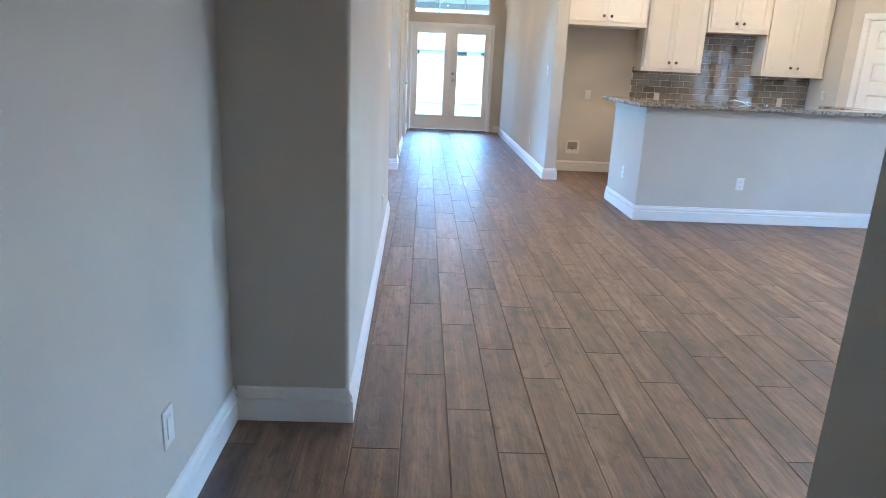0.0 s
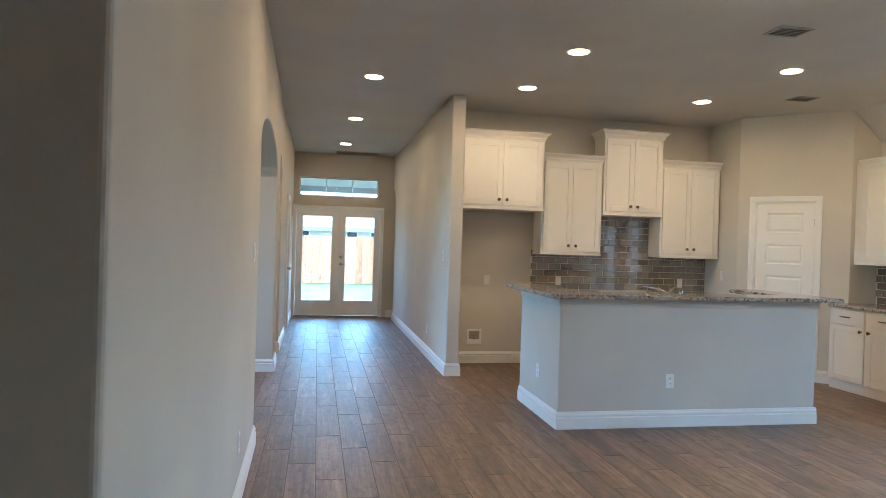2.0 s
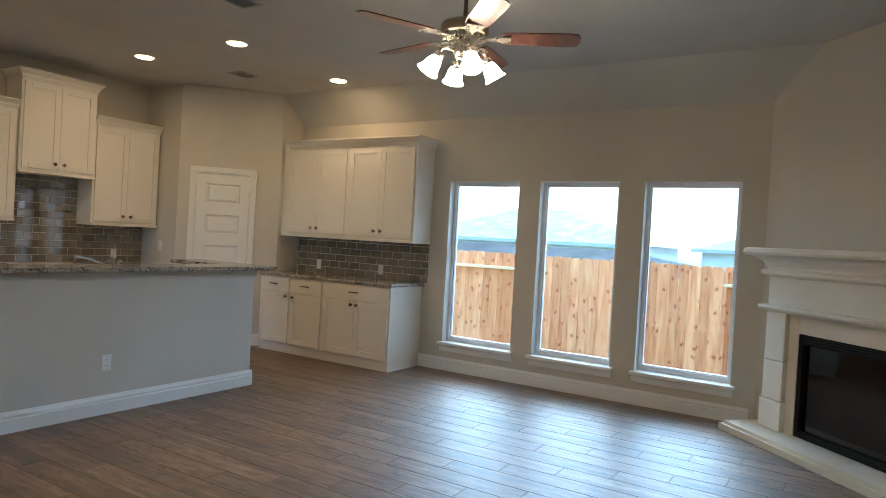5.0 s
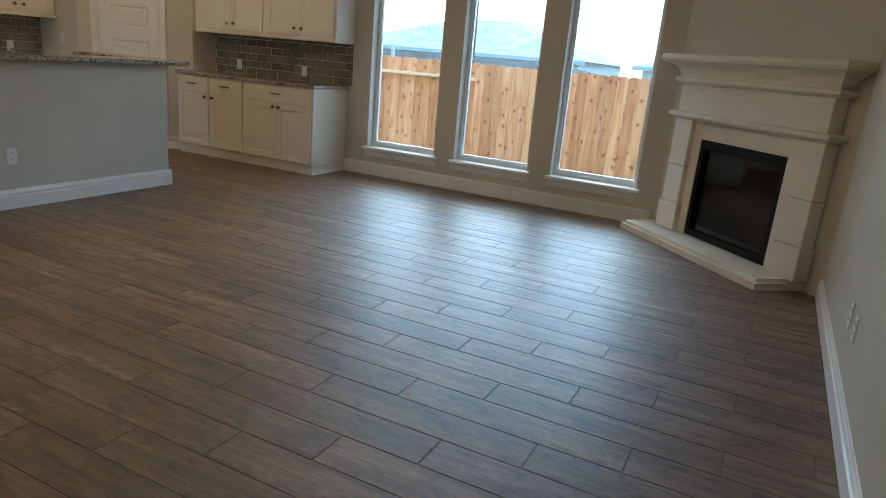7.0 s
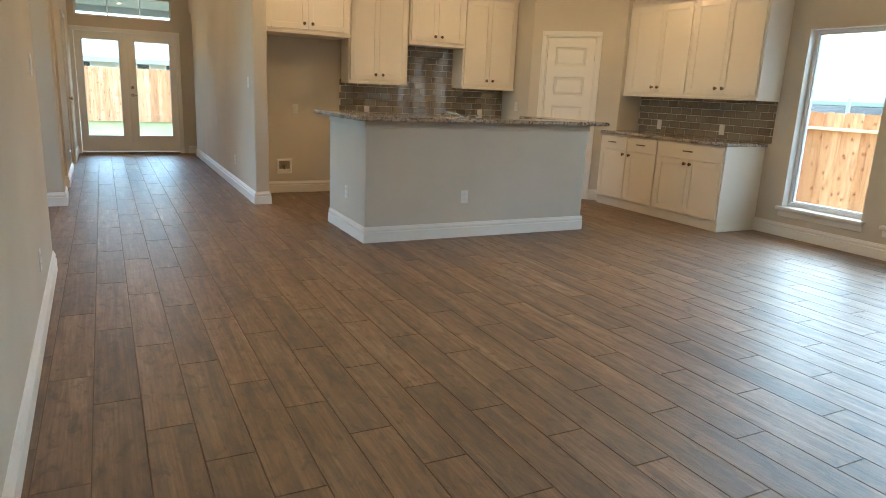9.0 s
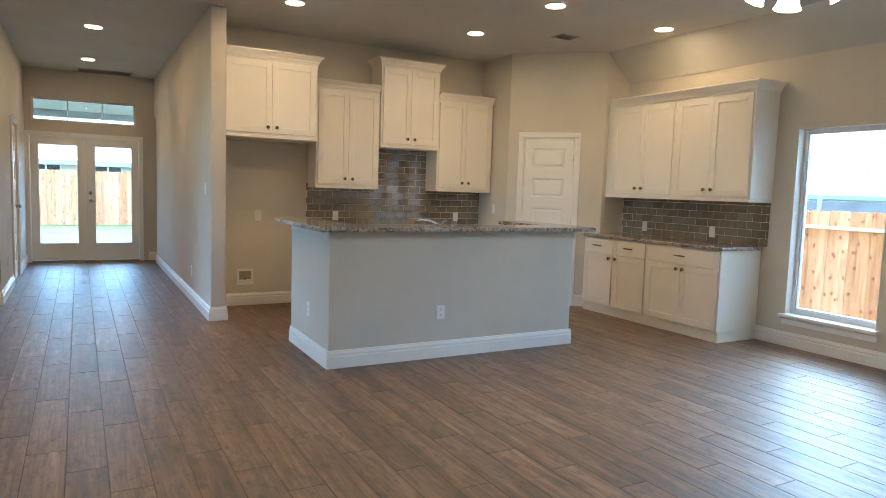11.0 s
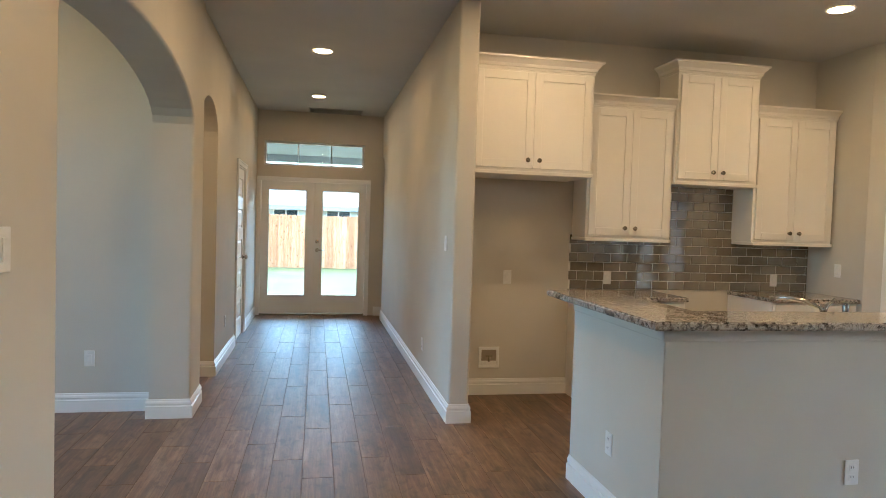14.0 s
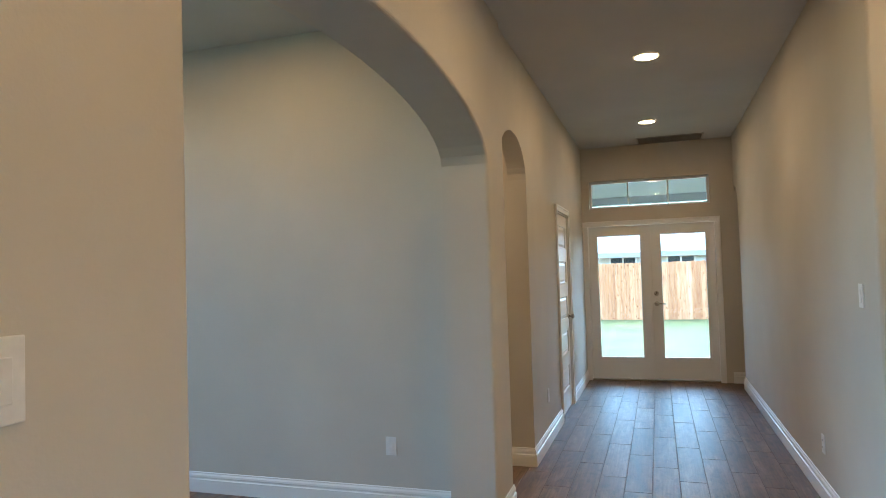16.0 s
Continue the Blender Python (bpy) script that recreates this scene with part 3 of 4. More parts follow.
ent = thing("door_entrance", "white glazed double entrance door, closed, with nickel lever and deadbolt", "door", pose(0, YE, 0), "", "structure")
bm = bmesh.new()
casing(bm, 0.025, 1.585, 2.01, 0.065, 0.0, 0.016)
part("casing", bm, DOORWHITE, ent)
bm = bmesh.new()
box(bm, -0.02, 0.03, 0.0, 0.16, 0, 2.055)
box(bm, 1.585, 1.64, 0.0, 0.16, 0, 2.055)
box(bm, 0.03, 1.585, 0.0, 0.16, 2.015, 2.055)
part("door_frame", bm, DOORWHITE, ent)
part("threshold", boxed(0.03, 1.585, -0.01, 0.16, 0.0, 0.022, bevel=0.004), PEWTER, ent)


def glazed_leaf(x0, x1, g0, g1, astragal):
    leaf = bmesh.new()
    z0, z1, q0, q1, ya, yb = 0.026, 2.01, 0.30, 1.88, 0.035, 0.08
    box(leaf, x0, g0, ya, yb, z0, z1)
    box(leaf, g1, x1, ya, yb, z0, z1)
    box(leaf, g0, g1, ya, yb, z0, q0)
    box(leaf, g0, g1, ya, yb, q1, z1)
    lf = part("door_leaf", leaf, DOORWHITE, ent)
    lip = bmesh.new()
    box(lip, g0 - 0.022, g0 + 0.004, ya - 0.012, ya, q0 - 0.022, q1 + 0.022, 0.004)
    box(lip, g1 - 0.004, g1 + 0.022, ya - 0.012, ya, q0 - 0.022, q1 + 0.022, 0.004)
    box(lip, g0 + 0.004, g1 - 0.004, ya - 0.012, ya, q0 - 0.022, q0 + 0.004, 0.004)
    box(lip, g0 + 0.004, g1 - 0.004, ya - 0.012, ya, q1 - 0.004, q1 + 0.022, 0.004)
    part("glazing_bead", lip, DOORWHITE, lf)
    g = part("pane", boxed(g0, g1, 0.054, 0.060, q0, q1), GLASS, lf)
    g.visible_shadow = False
    if astragal:
        part("astragal", boxed(x0 - 0.018, x0 + 0.012, ya - 0.012, ya - 0.001, z0, z1, bevel=0.003), DOORWHITE, lf)
    return lf


glazed_leaf(0.033, 0.803, 0.145, 0.685, False)
lf = glazed_leaf(0.807, 1.582, 0.935, 1.475, True)
bm = turned(bmesh.new(), [(0.03, 0), (0.03, 0.008), (0.022, 0.014), (0.012, 0.016), (0.012, 0.045)])
bm.transform(pose(0.862, 0.034, 0.99, 90))
tube(bm, [(0.862, -0.012, 0.99), (0.90, -0.018, 0.992), (0.975, -0.016, 0.985)], [0.011, 0.010, 0.007])
part("door_handle", bm, NICKEL, lf, "brushed nickel lever handle", True)
bm = turned(bmesh.new(), [(0.03, 0), (0.03, 0.012), (0.022, 0.02), (0.006, 0.022), (0.006, 0.035)])
bm.transform(pose(0.862, 0.034, 1.12, 90))
part("deadbolt", bm, NICKEL, lf, "brushed nickel deadbolt", True)


def panel_door(m, width, name, label, hinge_left=False):
    """Five-panel door with casing; local x along the wall, -y towards the room, opening from 0 to width."""
    d = thing(name, label, "door", m, "", "structure")
    bm = bmesh.new()
    casing(bm, 0.0, width, 2.045, 0.06, 0.0, 0.016)
    part("casing", bm, TRIM, d)
    bm = bmesh.new()
    box(bm, 0.0, 0.014, 0.0, 0.12, 0, 2.045)
    box(bm, width - 0.014, width, 0.0, 0.12, 0, 2.045)
    box(bm, 0.014, width - 0.014, 0.0, 0.12, 2.031, 2.045)
    part("jamb", bm, TRIM, d)
    bm = bmesh.new()
    x0, x1, z0, z1 = 0.017, width - 0.017, 0.012, 2.027
    st, ya = 0.105, 0.012
    n, gap = 5, 0.14
    ph = (z1 - 0.115 - 0.225 - (n - 1) * gap) / n
    box(bm, x0, x0 + st, ya, ya + 0.035, z0, z1)
    box(bm, x1 - st, x1, ya, ya + 0.035, z0, z1)
    z = 0.225
    box(bm, x0 + st, x1 - st, ya, ya + 0.035, z0, z)
    tops = []
    for k in range(n):
        tops.append((z, z + ph))
        nxt = z + ph + (gap if k < n - 1 else z1 - z - ph)
        box(bm, x0 + st, x1 - st, ya, ya + 0.035, z + ph, nxt)
        z = nxt
    slab = part("door_leaf", bm, DOORWHITE, d)
    stop = bmesh.new()
    box(stop, 0.0138, 0.032, ya + 0.037, ya + 0.052, 0, 2.03)
    box(stop, width - 0.032, width - 0.0138, ya + 0.037, ya + 0.052, 0, 2.03)
    box(stop, 0.033, width - 0.033, ya + 0.037, ya + 0.052, 2.01, 2.03)
    box(stop, 0.033, width - 0.033, ya + 0.037, ya + 0.052, 0, 0.02)
    part("door_stop", stop, TRIM, d)
    for a, c in tops:
        p = bmesh.new()
        rings = []
        for inset, y in ((0.0, ya + 0.001), (0.005, ya + 0.011), (0.016, ya + 0.014), (0.038, ya + 0.005), (0.041, ya + 0.0045)):
            u0, u1, w0, w1 = x0 + st + inset, x1 - st - inset, a + inset, c - inset
            rings.append([p.verts.new(q) for q in ((u0, y, w0), (u1, y, w0), (u1, y, w1), (u0, y, w1))])
        rings.insert(0, [p.verts.new((v.co.x, ya + 0.030, v.co.z)) for v in rings[0]])
        p.faces.new(list(reversed(rings[0])))
        for q, r in zip(rings, rings[1:]):
            for i in range(4):
                p.faces.new((q[i], q[(i + 1) % 4], r[(i + 1) % 4], r[i]))
        p.faces.new(rings[-1])
        bmesh.ops.recalc_face_normals(p, faces=p.faces)
        part("panel", p, DOORWHITE, slab)
    kx = x0 + 0.06 if not hinge_left else x1 - 0.06
    bm = turned(bmesh.new(), [(0.028, 0), (0.028, 0.006), (0.012, 0.012), (0.012, 0.03), (0.026, 0.04), (0.028, 0.055), (0.018, 0.066)])
    bm.transform(pose(kx, ya, 0.96, 90))
    part("door_knob", bm, NICKEL, slab, "brushed nickel knob", True)
    hx = x1 + 0.004 if not hinge_left else x0 - 0.004
    for hz in (0.25, 1.02, 1.80):
        bm = tube(bmesh.new(), [(hx, ya - 0.004, hz - 0.045), (hx, ya - 0.004, hz + 0.045)], 0.006, 8)
        part("hinge", bm, NICKEL, d)
    return d


panel_door(DIAG @ pose(DC - 0.315, 0, 0), 0.63, "door_pantry", "white five-panel pantry door, closed, in a white casing")
panel_door(pose(XH, 11.77, 0, 0, 0, 90), 0.83, "door_side", "white five-panel hall door, closed, in a white casing", True)


# ---- cabinets ----
def shaker(bm, u0, u1, z0, z1, y, stile=0.062, depth=0.02):
    """A shaker front facing -y: stiles, rails and a set-back panel."""
    e = 0.0018
    box(bm, u0, u0 + stile, y - depth, y, z0, z1, e, 1)
    box(bm, u1 - stile, u1, y - depth, y, z0, z1, e, 1)
    box(bm, u0 + stile, u1 - stile, y - depth, y, z0, z0 + stile, e, 1)
    box(bm, u0 + stile, u1 - stile, y - depth, y, z1 - stile, z1, e, 1)
    box(bm, u0 + stile, u1 - stile, y - depth + 0.008, y, z0 + stile, z1 - stile)


def knob(parent, x, y, z):
    bm = turned(bmesh.new(), [(0.012, 0), (0.009, 0.004), (0.006, 0.008), (0.006, 0.014), (0.016, 0.019), (0.0185, 0.024), (0.014, 0.029), (0.004, 0.032)], 16)
    bm.transform(pose(x, y, z, 90))
    return part("knob", bm, KNOBMETAL, parent, "aged nickel knob", True)


def crown_piece(bm, x0, x1, yf, yb, z0, h, out, left, right):
    """A flared crown round the top of a cabinet, on its front and where open on its sides."""
    def ring(o, z):
        return [(x0 - (o if left else 0), yb, z), (x0 - (o if left else 0), yf - o, z), (x1 + (o if right else 0), yf - o, z), (x1 + (o if right else 0), yb, z)]
    levels = [(0.004, 0), (0.006, 0.18), (0.014, 0.22), (0.020, 0.45), (0.040, 0.68), (0.055, 0.82), (0.062, 0.84), (0.062, 1.0)]
    rings = [[bm.verts.new(c) for c in ring(o * out / 0.062, z0 + k * h)] for o, k in levels]
    for a, c in zip(rings, rings[1:]):
        for i in range(4):
            j = (i + 1) % 4
            bm.faces.new((a[i], a[j], c[j], c[i]))
    bm.faces.new(rings[-1])
    bm.faces.new(list(reversed(rings[0])))
    bmesh.ops.recalc_face_normals(bm, faces=bm.faces)


def upper_cabinet(m, w, d, z0, z1, crown, label, left=True, right=True, rail=True):
    """Wall cabinet: local x along it from 0 to w, its face at y=0 and its back at y=d."""
    c = thing("wall_cabinet", label, "cabinet", m @ pose(0, 0, z0), "kitchen wall cabinets")
    h = z1 - z0
    part("body", boxed(0, w, 0.0, d, 0.028 if rail else 0, h, bevel=0.0015, segments=1), CABINET, c)
    if rail:
        part("light_rail", boxed(-0.006 if left else 0, w + (0.006 if right else 0), -0.024, d, 0, 0.027, bevel=0.004), CABINET, c)
    bm = bmesh.new()
    crown_piece(bm, 0, w, -0.006, d, h, crown, 0.058, left, right)
    part("crown", bm, CABINET, c, "white crown moulding")
    top, low = h - 0.018, 0.05
    for k in range(2):
        a = 0.022 + k * (w / 2 - 0.0208)
        b2 = a + w / 2 - 0.0232
        bm = bmesh.new()
        shaker(bm, a, b2, low, top, -0.001)
        dr = part("door", bm, CABINET, c)
        knob(dr, b2 - 0.045 if k == 0 else a + 0.045, -0.021, low + 0.062)
    return c


UP = "cream two-door shaker wall cabinet with crown"
upper_cabinet(pose(XR2 + 0.012, 8.94, 0), 0.975, YK - 8.94, 1.842, 2.64, 0.095, UP + " over the fridge space", False, True)
upper_cabinet(pose(3.03, 9.19, 0), 0.765, YK - 9.19, 1.345, 2.46, 0.09, UP, True, False)
upper_cabinet(pose(3.80, 9.16, 0), 0.765, YK - 9.16, 1.84, 2.775, 0.10, UP + ", raised over the range space", True, True)
upper_cabinet(pose(4.57, 9.19, 0), 0.80, YK - 9.19, 1.345, 2.46, 0.09, UP + " beside pantry", False, False)
upper_cabinet(pose(6.22, 7.88, 0, 0, 0, -90), 0.93, XW - 6.22, 1.345, 2.385, 0.095, UP + " by the pantry return", False, False)
upper_cabinet(pose(6.22, 6.948, 0, 0, 0, -90), 0.93, XW - 6.22, 1.345, 2.385, 0.095, UP + " by the windows", False, True)
structure("wall_filler", boxed(6.25, XW, 7.882, 7.998, 1.345, 2.46), CABINET, "cream filler strip beside the wall cabinet", "filler")


def bar_pull(parent, x, y, z, w=0.125):
    bm = tube(bmesh.new(), [(x - w / 2, y - 0.026, z), (x + w / 2, y - 0.026, z)], 0.007, 8)
    for s in (-1, 1):
        tube(bm, [(x + s * w * 0.38, y, z), (x + s * w * 0.38, y - 0.026, z)], 0.004, 8)
    return part("bar_pull", bm, PULLMETAL, parent, "dark pewter bar pull", True)


def base_cabinet(m, w, d, drawers, label):
    c = thing("base_cabinet", label, "cabinet", m, "kitchen base cabinets")
    part("body", boxed(0, w, 0, d, 0.10, 0.88, bevel=0.0015, segments=1), CABINET, c)
    part("toe_kick", boxed(0, w, 0.012, d, 0, 0.099), CABINET, c)
    n = drawers
    for k in range(n):
        a, b2 = w * k / n + 0.018, w * (k + 1) / n - 0.018
        bm = boxed(a, b2, -0.02, -0.001, 0.704, 0.864, bevel=0.003)
        dr = part("drawer", bm, CABINET, c)
        bar_pull(dr, (a + b2) / 2, -0.02, 0.79)
    for k in range(2):
        a = 0.018 + k * (w / 2 - 0.016)
        b2 = a + w / 2 - 0.02
        if n == 2:
            a, b2 = w * k / 2 + 0.018, w * (k + 1) / 2 - 0.018
        bm = bmesh.new()
        shaker(bm, a, b2, 0.115, 0.698, -0.001)
        dr = part("door", bm, CABINET, c)
        knob(dr, b2 - 0.035 if k == 0 else a + 0.035, -0.021, 0.655)
    return c


BASE = "cream shaker base cabinet"
base_cabinet(pose(5.975, 7.995, 0, 0, 0, -90), 0.985, XW - 5.975 - 0.002, 2, BASE + ", two drawers over two doors")
ob = base_cabinet(pose(5.975, 7.008, 0, 0, 0, -90), 0.918, XW - 5.975 - 0.002, 1, BASE + ", one wide drawer over two doors")
part("shoe_moulding", boxed(0.9185, 0.932, 0.0, XW - 5.979, 0, 0.02, bevel=0.005), TRIM, ob, "white shoe moulding")
ob = thing("countertop", "polished speckled granite countertop on base cabinets", "countertop", pose(5.94, 6.06, 0.882))
part("slab", boxed(0, XW - 5.942, 0, 1.938, 0, 0.034, bevel=0.006), GRANITE, ob)
# on both sides of the empty range space
for x, w in ((3.02, 0.755), (4.565, 0.81)):
    base_cabinet(pose(x, 8.87, 0), w, YK - 8.872, 1, BASE + " beside the empty range space")
for x, w in ((3.0, 0.785), (4.555, 0.823)):
    ob = thing("countertop", "polished speckled granite countertop ending at the range space", "countertop", pose(x, 8.83, 0.882))
    part("slab", boxed(0, w, 0, YK - 8.832, 0, 0.034, bevel=0.006), GRANITE, ob)

# ---- island ----
isl = thing("island", "greige painted island bar with white baseboard", "kitchen island", pose(2.32, 6.62, 0))
IW, ID = 2.305, 0.995
bm = bmesh.new()
prism(bm, [(0, 0), (IW, 0), (IW, ID), (IW - 0.13, ID), (IW - 0.13, 0.13), (0.13, 0.13), (0.13, ID), (0, ID)], 0, 1.035, "z")
bmesh.ops.bevel(bm, geom=[e for e in bm.edges if abs(e.verts[0].co.z - e.verts[1].co.z) > 1 and e.verts[0].co.y < 0.01], offset=0.004, segments=2, affect="EDGES")
part("bar_wall", bm, WALL, isl)
bm = bmesh.new()
box(bm, -0.012, IW + 0.012, -0.012, -0.0005, 0.975, 1.034, 0.004)
box(bm, -0.012, -0.0005, 0.0, ID, 0.975, 1.034, 0.004)
box(bm, IW + 0.0005, IW + 0.012, 0.0, ID, 0.975, 1.034, 0.004)
part("top_trim", bm, WALL, isl)


def island_board(length, m):
    bm = bmesh.new()
    prism(bm, [(0, 0), (-0.018, 0), (-0.018, 0.086), (-0.010, 0.092), (-0.010, 0.099), (-0.0145, 0.105), (-0.0125, 0.116), (-0.006, 0.126), (-0.005, 0.134), (0, 0.137)], 0, length, "x")
    bm.transform(m)
    part("baseboard", bm, TRIM, isl, "white moulded baseboard")


island_board(IW + 0.036, pose(-0.018, -0.0005, 0))
island_board(ID, pose(-0.0005, ID, 0, 0, 0, -90))
island_board(ID, pose(IW + 0.0005, 0, 0, 0, 0, 90))
part("sink_base", boxed(0.132, IW - 0.132, 0.30, ID - 0.03, 0.10, 0.878, bevel=0.002), CABINET, isl, "cream cabinet fronts")
for k in range(4):
    bm = bmesh.new()
    a = 0.15 + k * 0.503
    box(bm, a, a + 0.49, ID - 0.03, ID - 0.01, 0.12, 0.86, 0.003)
    part("door", bm, CABINET, isl)
bar = thing("bar_top", "polished speckled granite raised bar top on the island", "countertop", pose(2.215, 6.52, 1.036))
for outline in ([(0, 0), (2.585, 0), (2.585, 0.36), (0, 0.36)], [(0, 0.3606), (0.40, 0.3606), (0.40, 1.28), (0, 1.28)], [(2.24, 0.3606), (2.585, 0.3606), (2.585, 1.08), (2.24, 1.08)]):
    bm = bmesh.new()
    prism(bm, outline, 0, 0.036, "z")
    seam = 0.365
    bmesh.ops.bevel(bm, geom=[e for e in bm.edges if abs(e.verts[0].co.z - e.verts[1].co.z) < 1e-5 and not all(0.355 < v.co.y < seam for v in e.verts)], offset=0.007, segments=3, affect="EDGES")
    part("slab", bm, GRANITE, bar)
low = thing("sink_counter", "polished granite counter around the island sink", "countertop", pose(2.452, 6.752, 0.88))
bm = grid_wall(bmesh.new(), "y", 0, 0.034, [0, 0.55, 1.30, 2.04], [0, 0.40, 0.78, 0.90], [(0.55, 1.30, 0.40, 0.78)])
bm.transform(Matrix(((1, 0, 0, 0), (0, 0, 1, 0), (0, 1, 0, 0), (0, 0, 0, 1))))
bmesh.ops.recalc_face_normals(bm, faces=bm.faces)
part("slab", bm, GRANITE, low)
sink = thing("sink", "stainless steel undermount sink in the island", "sink", pose(3.002, 7.152, 0.879))
bm = bmesh.new()
for a in ((0, 0.75, 0, 0.012), (0, 0.75, 0.368, 0.38), (0, 0.012, 0.012, 0.368), (0.738, 0.75, 0.012, 0.368), (0.369, 0.381, 0.012, 0.368)):
    box(bm, *a, -0.19, -0.001)
box(bm, 0, 0.75, 0, 0.38, -0.2, -0.19)
part("basin", bm, STEEL, sink)
fc = thing("faucet", "chrome kitchen faucet with a long low spout and lever", "faucet", pose(3.50, 7.09, 0.915))
bm = turned(bmesh.new(), [(0.032, 0), (0.032, 0.012), (0.024, 0.02), (0.022, 0.11), (0.018, 0.13)])
part("base", bm, CHROME, fc, "", True)
bm = tube(bmesh.new(), [(0, 0, 0.12), (-0.01, 0.02, 0.15), (-0.06, 0.09, 0.178), (-0.11, 0.17, 0.185), (-0.14, 0.23, 0.165)], [0.012, 0.012, 0.011, 0.012, 0.014], 14)
part("spout", bm, CHROME, fc, "", True)
bm = tube(bmesh.new(), [(0.0, 0.0, 0.13), (0.02, 0.01, 0.155), (0.085, 0.03, 0.195)], [0.014, 0.011, 0.007], 12)
part("lever", bm, CHROME, fc, "", True)
bm = turned(bmesh.new(), [(0.02, 0), (0.018, 0.02), (0.012, 0.05), (0.014, 0.09), (0.017, 0.16), (0.012, 0.175)])
sp = thing("side_sprayer", "chrome side sprayer beside the faucet", "faucet", pose(3.63, 7.09, 0.915))
part("body", bm, CHROME, sp, "", True)

# ---- fireplace ----
fp = thing("fireplace", "cream cast-stone corner fireplace with mantel, raised hearth and black firebox", "fireplace", FIRE)
# local x along the wall from the south corner, +y into the room
s0 = 4.727


def lx(s):
    return s - s0


def fbox(x0, x1, y0, y1, z0, z1, bevel=0.006):
    return boxed(lx(x0), lx(x1), y0, y1, z0, z1, bevel=bevel)


HY = 0.37
for a in range(3):
    u0, u1 = lx(4.90) + a * 0.533, lx(4.90) + (a + 1) * 0.533
    slab = bmesh.new()
    x0 = lx(4.86) if a == 0 else u0 + 0.0015
    x1 = lx(6.52) if a == 2 else u1 - 0.0015
    prism(slab, [(x0, 0.001), (x1, 0.001), (x1 if a < 2 else lx(6.50), HY), (u0 + 0.0015 if a else lx(4.90), HY)], 0.0, 0.075)
    nose = [e for e in slab.edges if all(v.co.z > 0.07 for v in e.verts) and (all(v.co.y > HY - 0.01 for v in e.verts)
            or (a == 0 and all(v.co.x < lx(4.905) for v in e.verts)) or (a == 2 and all(v.co.x > lx(6.495) for v in e.verts)))]
    bmesh.ops.bevel(slab, geom=nose, offset=0.026, segments=4, affect="EDGES")
    part("hearth_slab", slab, STONE, fp)
for x0, x1 in ((4.85, 5.06), (6.13, 6.34)):
    for z0, z1, o in ((0.076, 0.30, 0.012), (0.303, 0.61, 0.0), (0.613, 0.985, 0.0)):
        part("leg_block", fbox(x0 - o, x1 + o, 0.001, 0.115 + o, z0, z1), STONE, fp)
bm = bmesh.new()
box(bm, lx(5.06), lx(5.155), 0.001, 0.075, 0.076, 0.985, 0.003)
box(bm, lx(6.035), lx(6.13), 0.001, 0.075, 0.076, 0.985, 0.003)
box(bm, lx(5.155), lx(6.035), 0.001, 0.075, 0.85, 0.985, 0.003)
part("inner_surround", bm, STONE, fp)


def moulding(x0, x1, prof):
    """A stepped course whose section (out, z) is carried round three sides."""
    bm = bmesh.new()
    rings = [[bm.verts.new(c) for c in ((lx(x0) - o + 0.1, 0.001, z), (lx(x0) - o + 0.1, o, z), (lx(x1) + o - 0.1, o, z), (lx(x1) + o - 0.1, 0.001, z))] for o, z in prof]
    for a, c in zip(rings, rings[1:]):
        for i in range(4):
            j = (i + 1) % 4
            bm.faces.new((a[i], a[j], c[j], c[i]))
    bm.faces.new(rings[-1])
    bm.faces.new(list(reversed(rings[0])))
    bmesh.ops.recalc_face_normals(bm, faces=bm.faces)
    return bm


part("lower_moulding", moulding(4.86, 6.33, [(0.12, 0.987), (0.128, 0.997), (0.155, 1.008), (0.16, 1.016), (0.16, 1.036), (0.15, 1.044)]), STONE, fp)
part("frieze", fbox(4.86, 6.33, 0.001, 0.115, 1.045, 1.262, 0.003), STONE, fp)
part("upper_moulding", moulding(4.86, 6.33, [(0.116, 1.263), (0.14, 1.275), (0.155, 1.285), (0.155, 1.31), (0.145, 1.316)]), STONE, fp)
part("cove", moulding(4.86, 6.33, [(0.12, 1.317), (0.125, 1.34), (0.15, 1.38), (0.19, 1.41), (0.215, 1.422)]), STONE, fp)
part("mantel_shelf", moulding(4.86, 6.33, [(0.225, 1.423), (0.245, 1.43), (0.255, 1.45), (0.25, 1.475), (0.235, 1.485), (0.22, 1.486)]), STONE, fp)
bm = bmesh.new()
box(bm, lx(5.157), lx(5.20), 0.002, 0.07, 0.078, 0.848, 0.003)
box(bm, lx(5.99), lx(6.033), 0.002, 0.07, 0.078, 0.848, 0.003)
box(bm, lx(5.20), lx(5.99), 0.002, 0.07, 0.775, 0.848, 0.003)
box(bm, lx(5.20), lx(5.99), 0.002, 0.07, 0.078, 0.125, 0.003)
fb = part("firebox", bm, BLACK, fp, "black steel firebox frame")
bm = bmesh.new()
for k in range(3):
    box(bm, lx(5.21), lx(5.98), 0.07, 0.076, 0.785 + k * 0.02, 0.796 + k * 0.02)
part("louvre", bm, BLACK, fb)
part("fire_glass", boxed(lx(5.20), lx(5.99), 0.03, 0.036, 0.125, 0.775), FIREGLASS, fb, "dark smoked glass")

